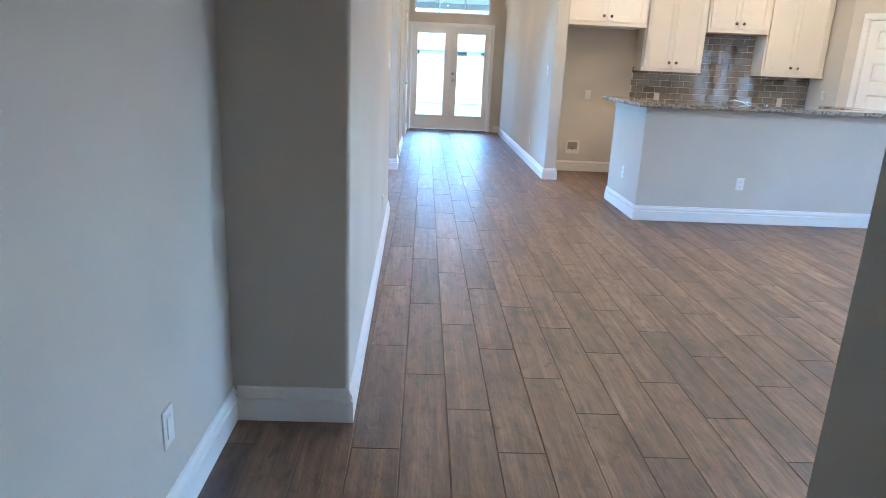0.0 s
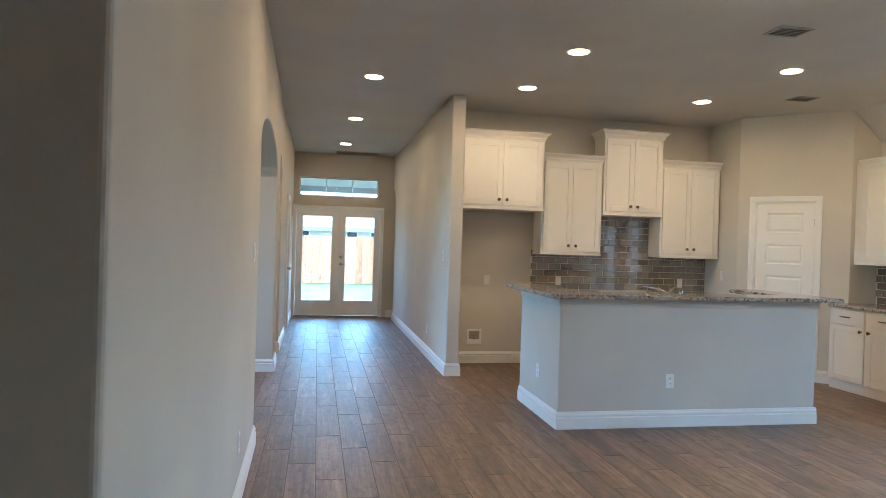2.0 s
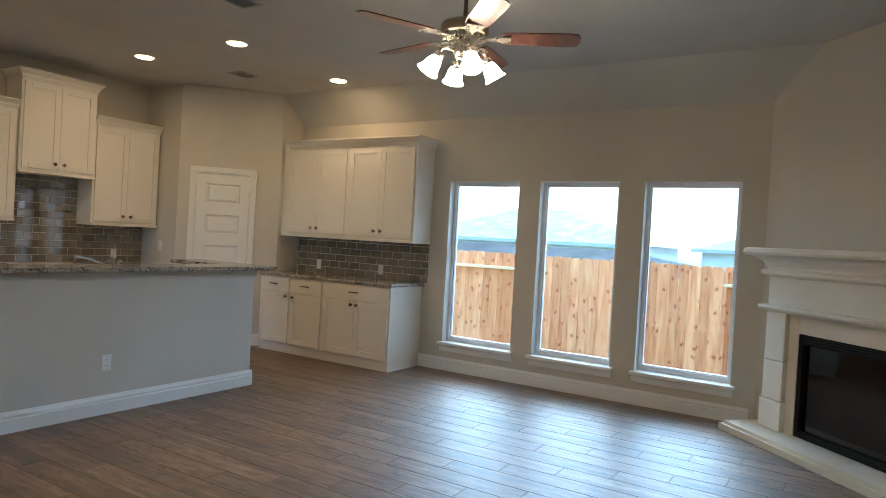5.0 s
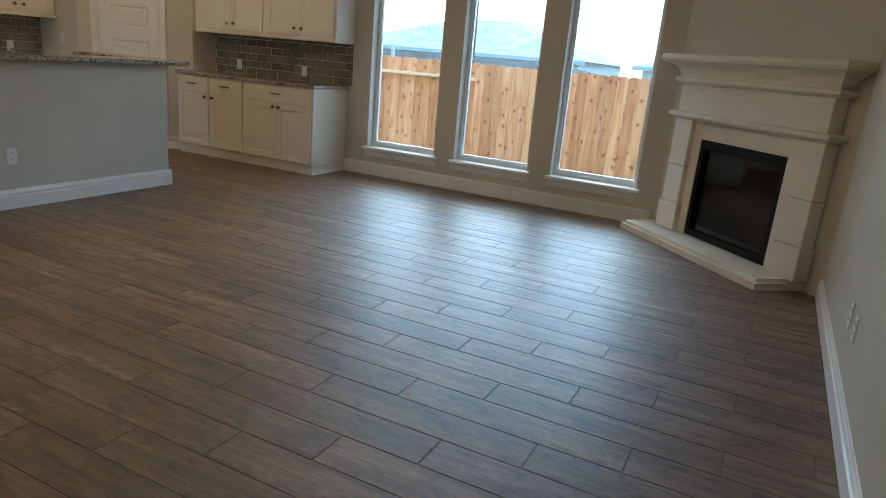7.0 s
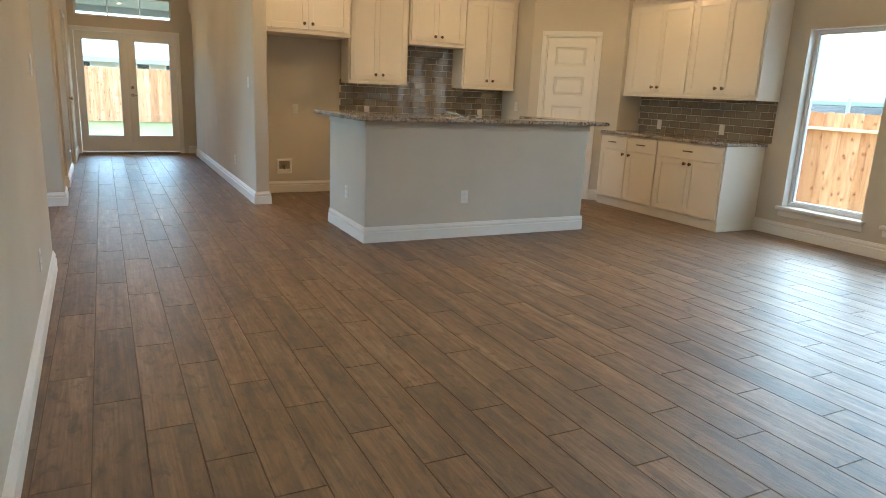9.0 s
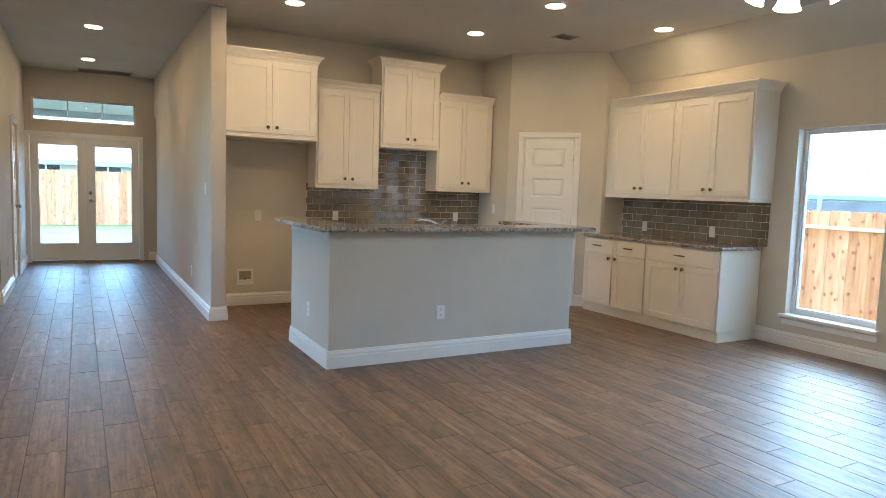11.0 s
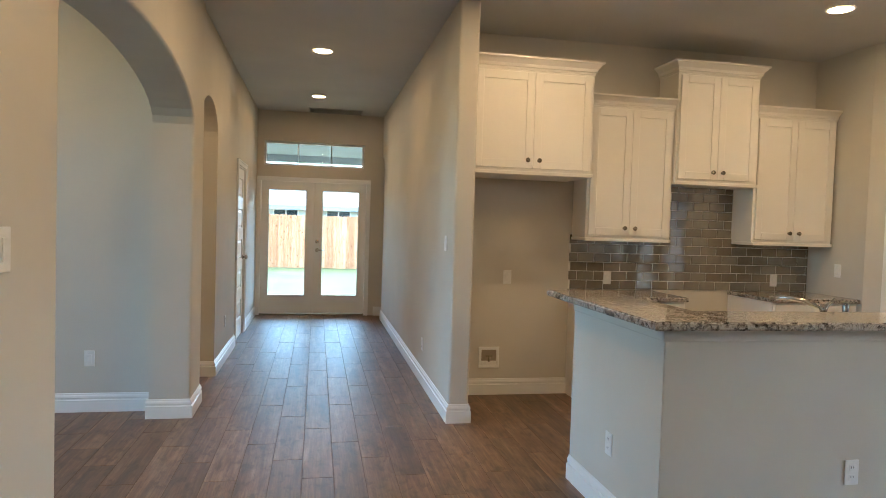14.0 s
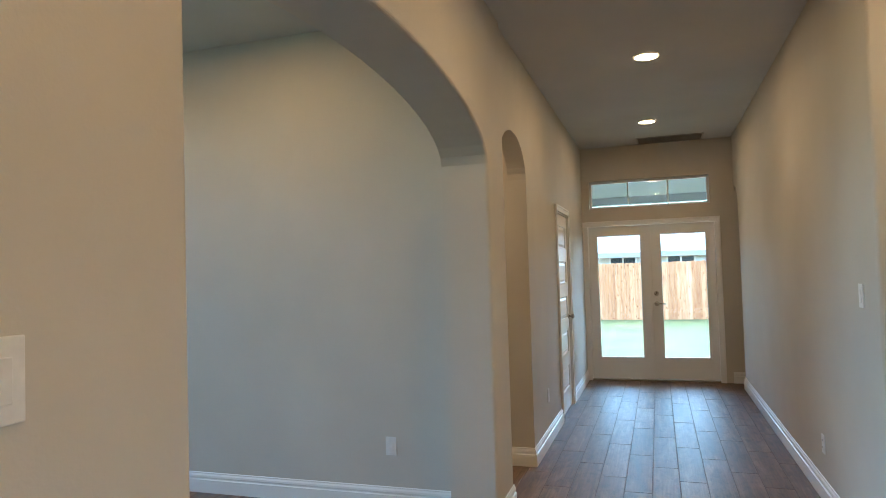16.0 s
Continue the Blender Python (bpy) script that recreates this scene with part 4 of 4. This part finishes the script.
# ---- ceiling fan ----
fan = thing("ceiling_fan", "nickel ceiling fan with five walnut blades and four lit shades", "ceiling fan", pose(3.77, 4.05, CEIL))
part("canopy", turned(bmesh.new(), [(0.035, -0.088), (0.062, -0.075), (0.075, -0.045), (0.077, -0.02), (0.07, 0)], 28), PEWTER, fan, "", True)
part("downrod", tube(bmesh.new(), [(0, 0, -0.085), (0, 0, -0.39)], 0.0125, 12), PEWTER, fan, "", True)
part("motor_housing", turned(bmesh.new(), [(0.05, -0.475), (0.12, -0.468), (0.140, -0.455), (0.140, -0.412), (0.128, -0.397), (0.06, -0.39), (0.02, -0.375)], 32), PEWTER, fan, "", True)
bm = bmesh.new()
for k in range(30):
    a = 2 * math.pi * k / 30
    f = bmesh.new()
    box(f, 0.055, 0.125, -0.005, 0.005, -0.492, -0.468)
    f.transform(Matrix.Rotation(a, 4, "Z"))
    me = bpy.data.meshes.new("fin")
    f.to_mesh(me)
    f.free()
    bm.from_mesh(me)
    bpy.data.meshes.remove(me)
part("motor_vent", bm, NICKEL, fan)
part("switch_housing", turned(bmesh.new(), [(0.02, -0.60), (0.05, -0.59), (0.06, -0.56), (0.055, -0.52), (0.07, -0.497), (0.05, -0.485)], 24), NICKEL, fan, "", True)
for k in range(5):
    a = pose(0, 0, 0, 0, 0, 153 + 72 * k)
    bm = bmesh.new()
    prism(bm, [(0.10, -0.02), (0.17, -0.022), (0.21, -0.05), (0.27, -0.055), (0.27, 0.055), (0.21, 0.05), (0.17, 0.022), (0.10, 0.02)], -0.487, -0.480)
    bm.transform(a)
    part("blade_iron", bm, NICKEL, fan)
    bm = bmesh.new()
    prism(bm, [(0.225, -0.055), (0.30, -0.066), (0.60, -0.072), (0.645, -0.064), (0.662, -0.035), (0.665, 0), (0.662, 0.035), (0.645, 0.064), (0.60, 0.072), (0.30, 0.066), (0.225, 0.055)], -0.0035, 0.0035)
    bm.transform(a @ pose(0, 0, -0.474, -12))
    part("blade", bm, WALNUT, fan)
for k in range(4):
    ang = radians(226 + 90 * k)
    dx, dy = math.cos(ang), math.sin(ang)
    bm = tube(bmesh.new(), [(0.04 * dx, 0.04 * dy, -0.56), (0.10 * dx, 0.10 * dy, -0.545), (0.130 * dx, 0.130 * dy, -0.555), (0.136 * dx, 0.136 * dy, -0.582)], 0.009, 10)
    arm = part("light_arm", bm, NICKEL, fan, "", True)
    tilt = Matrix.Translation((0.136 * dx, 0.136 * dy, -0.582)) @ Matrix.Rotation(ang, 4, "Z") @ Matrix.Rotation(radians(-32), 4, "Y")
    bm = turned(bmesh.new(), [(0.030, 0.0), (0.030, -0.03), (0.026, -0.035)], 20)
    bm.transform(tilt)
    part("fitter", bm, NICKEL, arm, "", True)
    bm = turned(bmesh.new(), [(0.022, -0.026), (0.033, -0.040), (0.043, -0.062), (0.048, -0.088), (0.054, -0.112), (0.066, -0.130), (0.062, -0.130), (0.045, -0.105), (0.039, -0.062), (0.018, -0.034)], 24, False)
    bm.transform(tilt)
    part("shade", bm, FROST, arm, "lit frosted glass bell shade", True)


# ---- ceiling fixtures ----
def downlight(x, y, z=CEIL):
    d = thing("downlight", "lit round recessed ceiling downlight with white trim ring", "downlight", pose(x, y, z), "recessed downlights")
    part("trim_ring", turned(bmesh.new(), [(0.078, -0.001), (0.080, -0.007), (0.094, -0.006), (0.097, -0.001)], 32, False), TRIM, d, "", True)
    part("lens", turned(bmesh.new(), [(0.074, -0.0045), (0.079, -0.001)], 32), LED, d)
    return d


for x, y in ((0.93, 5.94), (0.92, 8.20), (0.87, 10.48), (0.84, 12.82), (2.49, 6.85), (2.48, 8.17), (4.45, 8.17), (4.48, 6.85), (5.88, 6.88)):
    downlight(x, y)
downlight(-0.9, 9.8)
# two unseen downlights, added to brighten the dining room wall
for x in (-3.0, -1.4):
    downlight(x, 8.3, CEIL + 0.05)


def vent(x, y, w, d, n, rz=0):
    v = thing("ceiling_vent", "painted metal ceiling air vent with slats", "vent", pose(x, y, CEIL, 0, 0, rz), "ceiling vents")
    fr = bmesh.new()
    t = 0.022
    box(fr, -w / 2, w / 2, -d / 2, -d / 2 + t, -0.009, -0.001, 0.003)
    box(fr, -w / 2, w / 2, d / 2 - t, d / 2, -0.009, -0.001, 0.003)
    box(fr, -w / 2, -w / 2 + t, -d / 2 + t, d / 2 - t, -0.009, -0.001, 0.003)
    box(fr, w / 2 - t, w / 2, -d / 2 + t, d / 2 - t, -0.009, -0.001, 0.003)
    part("frame", fr, VENTGREY, v)
    part("backing", boxed(-w / 2 + t, w / 2 - t, -d / 2 + t, d / 2 - t, -0.002, -0.0005), VENTBACK, v)
    for k in range(n):
        y0 = -d / 2 + t + (d - 2 * t) * (k + 0.5) / n
        s = boxed(-w / 2 + t, w / 2 - t, -0.007, 0.007, -0.001, 0.001)
        s.transform(pose(0, y0, -0.006, 35))
        part("slat", s, VENTGREY, v)
    return v


vent(3.73, 5.95, 0.27, 0.21, 6)
vent(5.31, 7.72, 0.25, 0.20, 6)
vent(1.09, 13.93, 0.78, 0.40, 12)


# ---- plates ----
def plate(m, rocker=True, label="white wall outlet plate", category="outlet", w=0.072, h=0.116):
    """A wall plate facing -y with its middle at the origin."""
    p = thing("switch_plate" if category == "switch" else "outlet", label, category, m)
    part("cover", boxed(-w / 2, w / 2, -0.006, -0.0005, -h / 2, h / 2, bevel=0.0025), PLATE, p)
    if rocker:
        part("rocker", boxed(-0.016, 0.016, -0.010, -0.006, -0.033, 0.033, bevel=0.002), PLATE, p)
    else:
        for s in (-1, 1):
            part("receptacle", boxed(-0.016, 0.016, -0.008, -0.006, s * 0.022 - 0.014, s * 0.022 + 0.014, bevel=0.001), PLATE, p)
            bm = bmesh.new()
            for dx in (-0.006, 0.006):
                box(bm, dx - 0.0012, dx + 0.0012, -0.0085, -0.008, s * 0.022 - 0.002, s * 0.022 + 0.007)
            part("slot", bm, SLOT, p)
    return p


SW = dict(rocker=True, label="white rocker light switch plate on greige wall", category="switch")
EAST, WEST, NORTH = 90, -90, 180     # faces +x, -x, +y
plate(pose(west_x(6.01), 6.01, 1.34, 0, 0, EAST), w=0.077, h=0.123, **SW)
plate(pose(XR, 8.97, 1.30, 0, 0, WEST), **SW)
plate(pose(XR, 9.93, 0.35, 0, 0, WEST), False)
plate(pose(west_x(5.35), 5.35, 0.34, 0, 0, EAST), False)
plate(pose(-0.745, 9.20, 0.39), True)
plate(pose(XH, 10.95, 0.40, 0, 0, EAST), False)
plate(pose(2.46, YK, 1.01), True)
plate(pose(3.273, 6.62, 0.372), False, "white outlet plate on the island front")
plate(pose(2.32, 7.11, 0.37, 0, 0, WEST), False, "white outlet plate on the island side")
plate(pose(3.37, YK - 0.008, 1.02), True, "white outlet plate on the tiled backsplash")
plate(pose(5.02, YK - 0.008, 1.02), True, "white outlet plate on the tiled backsplash")
plate(pose(XW - 0.008, 7.62, 1.02, 0, 0, WEST), True, "white outlet plate on the tiled backsplash")
plate(pose(XW - 0.008, 6.67, 1.02, 0, 0, WEST), True, "white outlet plate on the tiled backsplash")
plate(pose(5.38, 9.10, 1.14, 0, 0, WEST), True, "white switch plate beside the pantry", "switch")
plate(pose(3.76, YS, 0.37, 0, 0, NORTH), False)
plate(pose(3.56, YS, 0.37, 0, 0, NORTH), False)
plate(pose(XC, 2.30, 0.335, 0, 0, EAST), True, "white outlet plate on the corridor wall")
ib = thing("water_box", "white recessed refrigerator water outlet box", "outlet box", pose(2.32, YK, 0.32))
bm = bmesh.new()
for a in ((-0.09, 0.09, 0.065, 0.09), (-0.09, 0.09, -0.09, -0.065), (-0.09, -0.065, -0.065, 0.065), (0.065, 0.09, -0.065, 0.065)):
    box(bm, a[0], a[1], -0.012, -0.0005, a[2], a[3], 0.003)
part("frame", bm, PLATE, ib)
# flat back; its grey-brown colour holds the shade of a deeper recess
part("back", boxed(-0.065, 0.065, -0.003, -0.0006, -0.065, 0.065), BOXBACK, ib, "shaded grey-brown box interior")
part("shelf", boxed(-0.064, 0.064, -0.011, -0.0031, -0.064, -0.030, bevel=0.002), PLATE, ib)
bm = tube(bmesh.new(), [(0, -0.004, -0.03), (0, -0.02, -0.028), (0, -0.022, 0.008)], 0.010, 10)
box(bm, -0.030, 0.030, -0.026, -0.018, 0.008, 0.022, 0.003)
part("valve", bm, PEWTER, ib, "brass-coloured shut-off valve with lever", True)
bp = thing("outlet", "white blank plate set into the baseboard under the windows", "outlet", pose(XW - 0.0185, 5.11, 0.048, 0, 0, WEST))
part("cover", boxed(-0.07, 0.07, -0.006, -0.0005, -0.036, 0.036, bevel=0.0025), PLATE, bp)


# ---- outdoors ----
structure("roof_over", boxed(-5.0, 7.25, -2.5, YE + 0.2, CEIL + 0.32, CEIL + 0.5), SOFFIT, "roof eaves of the house in paint darkened for shade", "roof")
bm = bmesh.new()
cols = [(-400, -0.2), (-8, -0.2), (6.9, -0.2), (8.2, -0.8), (12, -0.8), (17, -0.5), (60, -0.5), (400, -0.5)]
rows_y = [-400, -20, 0, 15, 40, 400]
vs = [[bm.verts.new((x, y, z)) for x, z in cols] for y in rows_y]
for a, c in zip(vs, vs[1:]):
    for i in range(len(cols) - 1):
        bm.faces.new((a[i], a[i + 1], c[i + 1], c[i]))
structure("ground", bm, LAWN, "mown green lawn", "ground")
structure("porch_slab", boxed(-1.6, 3.4, YE + 0.18, YE + 2.2, -0.19, -0.02, bevel=0.01), CONCRETE, "grey concrete porch", "porch")
structure("porch_soffit", boxed(-1.6, 3.4, YE + 0.18, YE + 2.3, 2.62, 2.75), SOFFIT, "porch ceiling in paint darkened for shade", "porch ceiling")
structure("porch_beam", boxed(-1.6, 3.4, YE + 2.3, YE + 2.5, 2.5, 2.95), SOFFIT, "porch beam in paint darkened for shade", "beam")


def picket_mesh(h, w=0.149, t=0.016):
    bm = bmesh.new()
    prism(bm, [(-w / 2, 0), (w / 2, 0), (w / 2, h - 0.03), (w / 2 - 0.03, h), (-w / 2 + 0.03, h), (-w / 2, h - 0.03)], -t / 2, t / 2, "y")
    return mesh_of("picket", bm, CEDAR)


def fence(name, m, length, h, rails, label):
    """Pickets side by side along x; rails: stretches (x0, x1) in which the rails face -y."""
    f = thing(name, label, "fence", m)
    me = picket_mesh(h)
    n = int(length / 0.141)
    rng = random.Random(4)
    for k in range(n):
        x = 0.07 + k * 0.141
        back = any(a <= x <= c for a, c in rails)
        ob = new("picket", me)
        ob.parent = f
        ob.location = (x, (0.03 if back else -0.073) + (0.004 if k % 2 else -0.004), rng.uniform(-0.012, 0.006))
        ob.rotation_euler = (0, rng.uniform(-0.006, 0.006), rng.uniform(-0.01, 0.01))
    for x in sorted({min(max(e, 0.05), length - 0.05) for r in rails for e in r}):
        part('post', boxed(x - 0.045, x + 0.045, -0.06, 0.06, 0, h - 0.06, bevel=0.004), CEDAR, f)
    for z in (h - 1.5, h - 0.24):
        part("rail", boxed(0, length, -0.062, 0.019, z - 0.022, z + 0.022, bevel=0.003), PINE, f, "pale pine rail")
    return f


# beside the windows: boards 2.44 m to a bay, every other bay turned about
fence("side_fence", pose(9.95, 11.0, -0.8, 0, 0, -90), 13.0, 2.055, [(-1, 5.0), (7.48, 9.9)], "new cedar privacy fence with dog-eared pickets beside the house")
fence("front_fence", pose(-9.0, 27.0, -0.2), 20.0, 1.80, [], "new cedar privacy fence across the lawn")


def house(m, w, d, eave, ridge, label, wins, roofing=None):
    """A low hipped house; local x along its front, front at y=0."""
    h = thing("neighbour_house", label, "house", m, "neighbouring houses")
    part("wall", boxed(0, w, 0, d, 0, eave), SIDING, h)
    bm = bmesh.new()
    o = 0.5
    a = [bm.verts.new(c) for c in ((-o, -o, eave - 0.1), (w + o, -o, eave - 0.1), (w + o, d + o, eave - 0.1), (-o, d + o, eave - 0.1))]
    r = [bm.verts.new(c) for c in ((d * 0.55, d / 2, ridge), (w - d * 0.55, d / 2, ridge))]
    for q in ((a[0], a[1], r[1], r[0]), (a[1], a[2], r[1]), (a[2], a[3], r[0], r[1]), (a[3], a[0], r[0]), (a[3], a[2], a[1], a[0])):
        bm.faces.new(q)
    bmesh.ops.recalc_face_normals(bm, faces=bm.faces)
    part("roof", bm, roofing or SHINGLE, h)
    part("fascia", boxed(-o, w + o, -o - 0.02, -o, eave - 0.28, eave - 0.08), FASCIA, h)
    for x, ww, z0, z1 in wins:
        win = part("window", boxed(x - 0.06, x + ww + 0.06, -0.04, -0.001, z0 - 0.06, z1 + 0.06), TRIM, h)
        part("pane", boxed(x, x + ww / 2 - 0.03, -0.05, -0.041, z0, z1), PANE, win)
        part("pane", boxed(x + ww / 2 + 0.03, x + ww, -0.05, -0.041, z0, z1), PANE, win)
    for x in (w * 0.3, w * 0.55):
        part("vent_pipe", tube(bmesh.new(), [(x, d * 0.25, eave), (x, d * 0.25, eave + (ridge - eave) * 0.5 + 0.5)], 0.06, 8), SIDING, h)
    return h


house(pose(-7, 34, -0.2), 19, 10, 2.35, 4.1, "pale neighbouring house with grey shingle roof behind the front fence",
      [(6.0, 1.0, 1.3, 2.05), (8.3, 1.0, 1.3, 2.05), (10.0, 1.2, 1.3, 2.05), (3.0, 1.2, 1.3, 2.05)])
house(pose(19, 24.5, -0.5, 0, 0, -90), 19, 6, 1.35, 1.9, "low neighbouring house with dark shingle roof behind the side fence", [(3.0, 1.2, 0.6, 1.4)], DARKROOF)
house(pose(19.5, 4.2, -0.5, 0, 0, -90), 19, 6, 1.35, 1.88, "low neighbouring house with dark shingle roof and grey fascia", [(3.0, 1.2, 0.6, 1.4)], DARKROOF)
house(pose(36, 27, -0.5, 0, 0, -90), 15, 10, 2.3, 4.3, "pale house with light grey hipped roof beyond the dark roofs", [(4.0, 1.0, 1.2, 1.9), (9.0, 1.0, 1.2, 1.9)], PALEROOF)
house(pose(38, 9, -0.5, 0, 0, -90), 15, 10, 2.3, 4.2, "pale house with light grey shingle roof and two windows", [(4.0, 1.0, 1.2, 1.9), (9.0, 1.0, 1.2, 1.9)], PALEROOF)

up = thing("utility_pole", "tall weathered wooden utility pole with a crossarm", "utility pole", pose(31.0, 15.9, -0.5))
part("pole", tube(bmesh.new(), [(0, 0, 0), (0, 0, 4.5), (0, 0, 9.5)], [0.10, 0.085, 0.07], 12), POLEWOOD, up, "", True)
part("crossarm", boxed(-0.05, 0.05, -1.2, 1.2, 8.7, 8.82, bevel=0.01), POLEWOOD, up)
for y in (-1.05, -0.45, 0.45, 1.05):
    bm = turned(bmesh.new(), [(0.02, 0), (0.05, 0.03), (0.05, 0.09), (0.02, 0.13)], 10)
    bm.transform(pose(0, y, 8.82))
    part("insulator", bm, PANE, up, "", True)

# ---- pieces of the setting: backsplash tiles, floor planks ----
TW, TH, TG = 0.1505, 0.0745, 0.005


def tile_mesh(w):
    bm = bmesh.new()
    box(bm, 0, w, -0.0075, 0, 0, TH)
    bmesh.ops.bevel(bm, geom=[e for e in bm.edges if all(v.co.y < -0.007 for v in e.verts)], offset=0.0016, segments=1, affect="EDGES")
    return mesh_of("tile", bm, SPLASH)


def backsplash(m, label, areas):
    """Running-bond tiles over areas (x0, x1, z0, z1), facing -y, on a bed of grout."""
    s = thing("backsplash", label, "backsplash", m, "", "structure")
    cache = {}
    rng = random.Random(9)
    bed = bmesh.new()
    for x0, x1, z0, z1 in areas:
        box(bed, x0, x1, -0.0048, -0.0006, z0, z1)
        for r in range(int(math.ceil((z1 - z0) / (TH + TG)))):
            z = z0 + 0.001 + r * (TH + TG)
            if z + TH > z1 + 0.002:
                break
            row = round((z - 0.917) / (TH + TG))
            x = -0.076 if row % 2 else -0.14
            while x < x1:
                a, c = max(x, x0 + 0.001), min(x + TW, x1 - 0.001)
                if c - a > 0.015:
                    key = round(c - a, 3)
                    if key not in cache:
                        cache[key] = tile_mesh(key)
                    ob = new("tile", cache[key])
                    ob.parent = s
                    tip, swing = rng.uniform(-0.012, 0.012), rng.uniform(-0.007, 0.007)
                    ob.location = (a, TH / 2 * tip - key / 2 * swing - 0.001, z)
                    ob.rotation_euler = (tip, 0, swing)
                x += TW + TG
    part("grout_bed", bed, SPLASHGROUT, s)
    return s


backsplash(pose(3.01, YK, 0), "glossy taupe glass subway tile backsplash with pale grout", [(0, 2.365, 0.917, 1.394), (0.79, 1.555, 1.394, 1.871)])
backsplash(pose(XW, 7.998, 0, 0, 0, -90), "glossy taupe glass subway tile backsplash with pale grout", [(0, 1.972, 0.917, 1.394)])

floor = structure("floor", boxed(-4.35, XW + 0.05, -1.94, YE + 0.02, -0.19, -0.0018), GROUT, "wood-look plank tile floor with dark grout joints", "floor")
PW, PL, PG = 0.1755, 0.890, 0.0030
pb = bmesh.new()
box(pb, PG / 2, PW - PG / 2, PG / 2, PL - PG / 2, -0.012, 0.0)
bmesh.ops.bevel(pb, geom=[e for e in pb.edges if all(v.co.z > -0.001 for v in e.verts)], offset=0.0022, segments=1, affect="EDGES")
plank = mesh_of("plank", pb, TILE)
base_v = [tuple(v.co) for v in plank.vertices]
base_f = [tuple(p.vertices) for p in plank.polygons]
areas = [(XC, XD, -1.9, YS + 0.1), (XL - 0.31, XW, YS - 0.1, YK), (XH - 0.1, 3.35, YK - 0.2, YE), (-4.2, XL, 4.5, 9.3), (-2.5, XH, 9.3, 10.3)]
rest_v, rest_f = [], []
for k in range(-45, 27):
    x0 = 2.382 + k * PW
    shift = (2.40 - 0.2995 * k) % PL
    for n in range(-4, 17):
        y0 = shift + n * PL
        cx, cy = x0 + PW / 2, y0 + PL / 2
        if not any(a - PW / 2 < cx < c + PW / 2 and d - PL / 2 < cy < e + PL / 2 for a, c, d, e in areas):
            continue
        if cx > XW + 0.05 or y0 + PL > YE + 0.9:
            continue
        near = (0.0 < cx < 3.0 and 0.4 < cy < 8.6) or (0.0 < cx < 1.85 and 8.6 <= cy < 12.6)
        spans = sorted((d, e) for a, c, d, e in areas if a - PW / 2 < cx < c + PW / 2)
        runs = []
        for d, e in spans:
            if runs and d <= runs[-1][1]:
                runs[-1][1] = max(runs[-1][1], e)
            else:
                runs.append([d, e])
        for d, e in runs:
            lo, hi = max(y0, d), min(y0 + PL, e)
            if hi - lo < 0.02:
                continue
            if near and hi - lo > PL - 1e-4:
                ob = new("plank", plank)
                ob.parent = floor
                ob.location = (x0, y0, 0)
            else:
                o = len(rest_v)
                rest_v += [(min(x + x0, XW + 0.04), lo + y if y < PL / 2 else hi - (PL - y), z) for x, y, z in base_v]
                rest_f += [tuple(i + o for i in f) for f in base_f]
me = bpy.data.meshes.new("farther_planks")
me.from_pydata(rest_v, [], rest_f)
me.materials.append(TILE)
ob = new("farther_planks", me)
ob.parent = floor
ob["kind"] = "stuff"
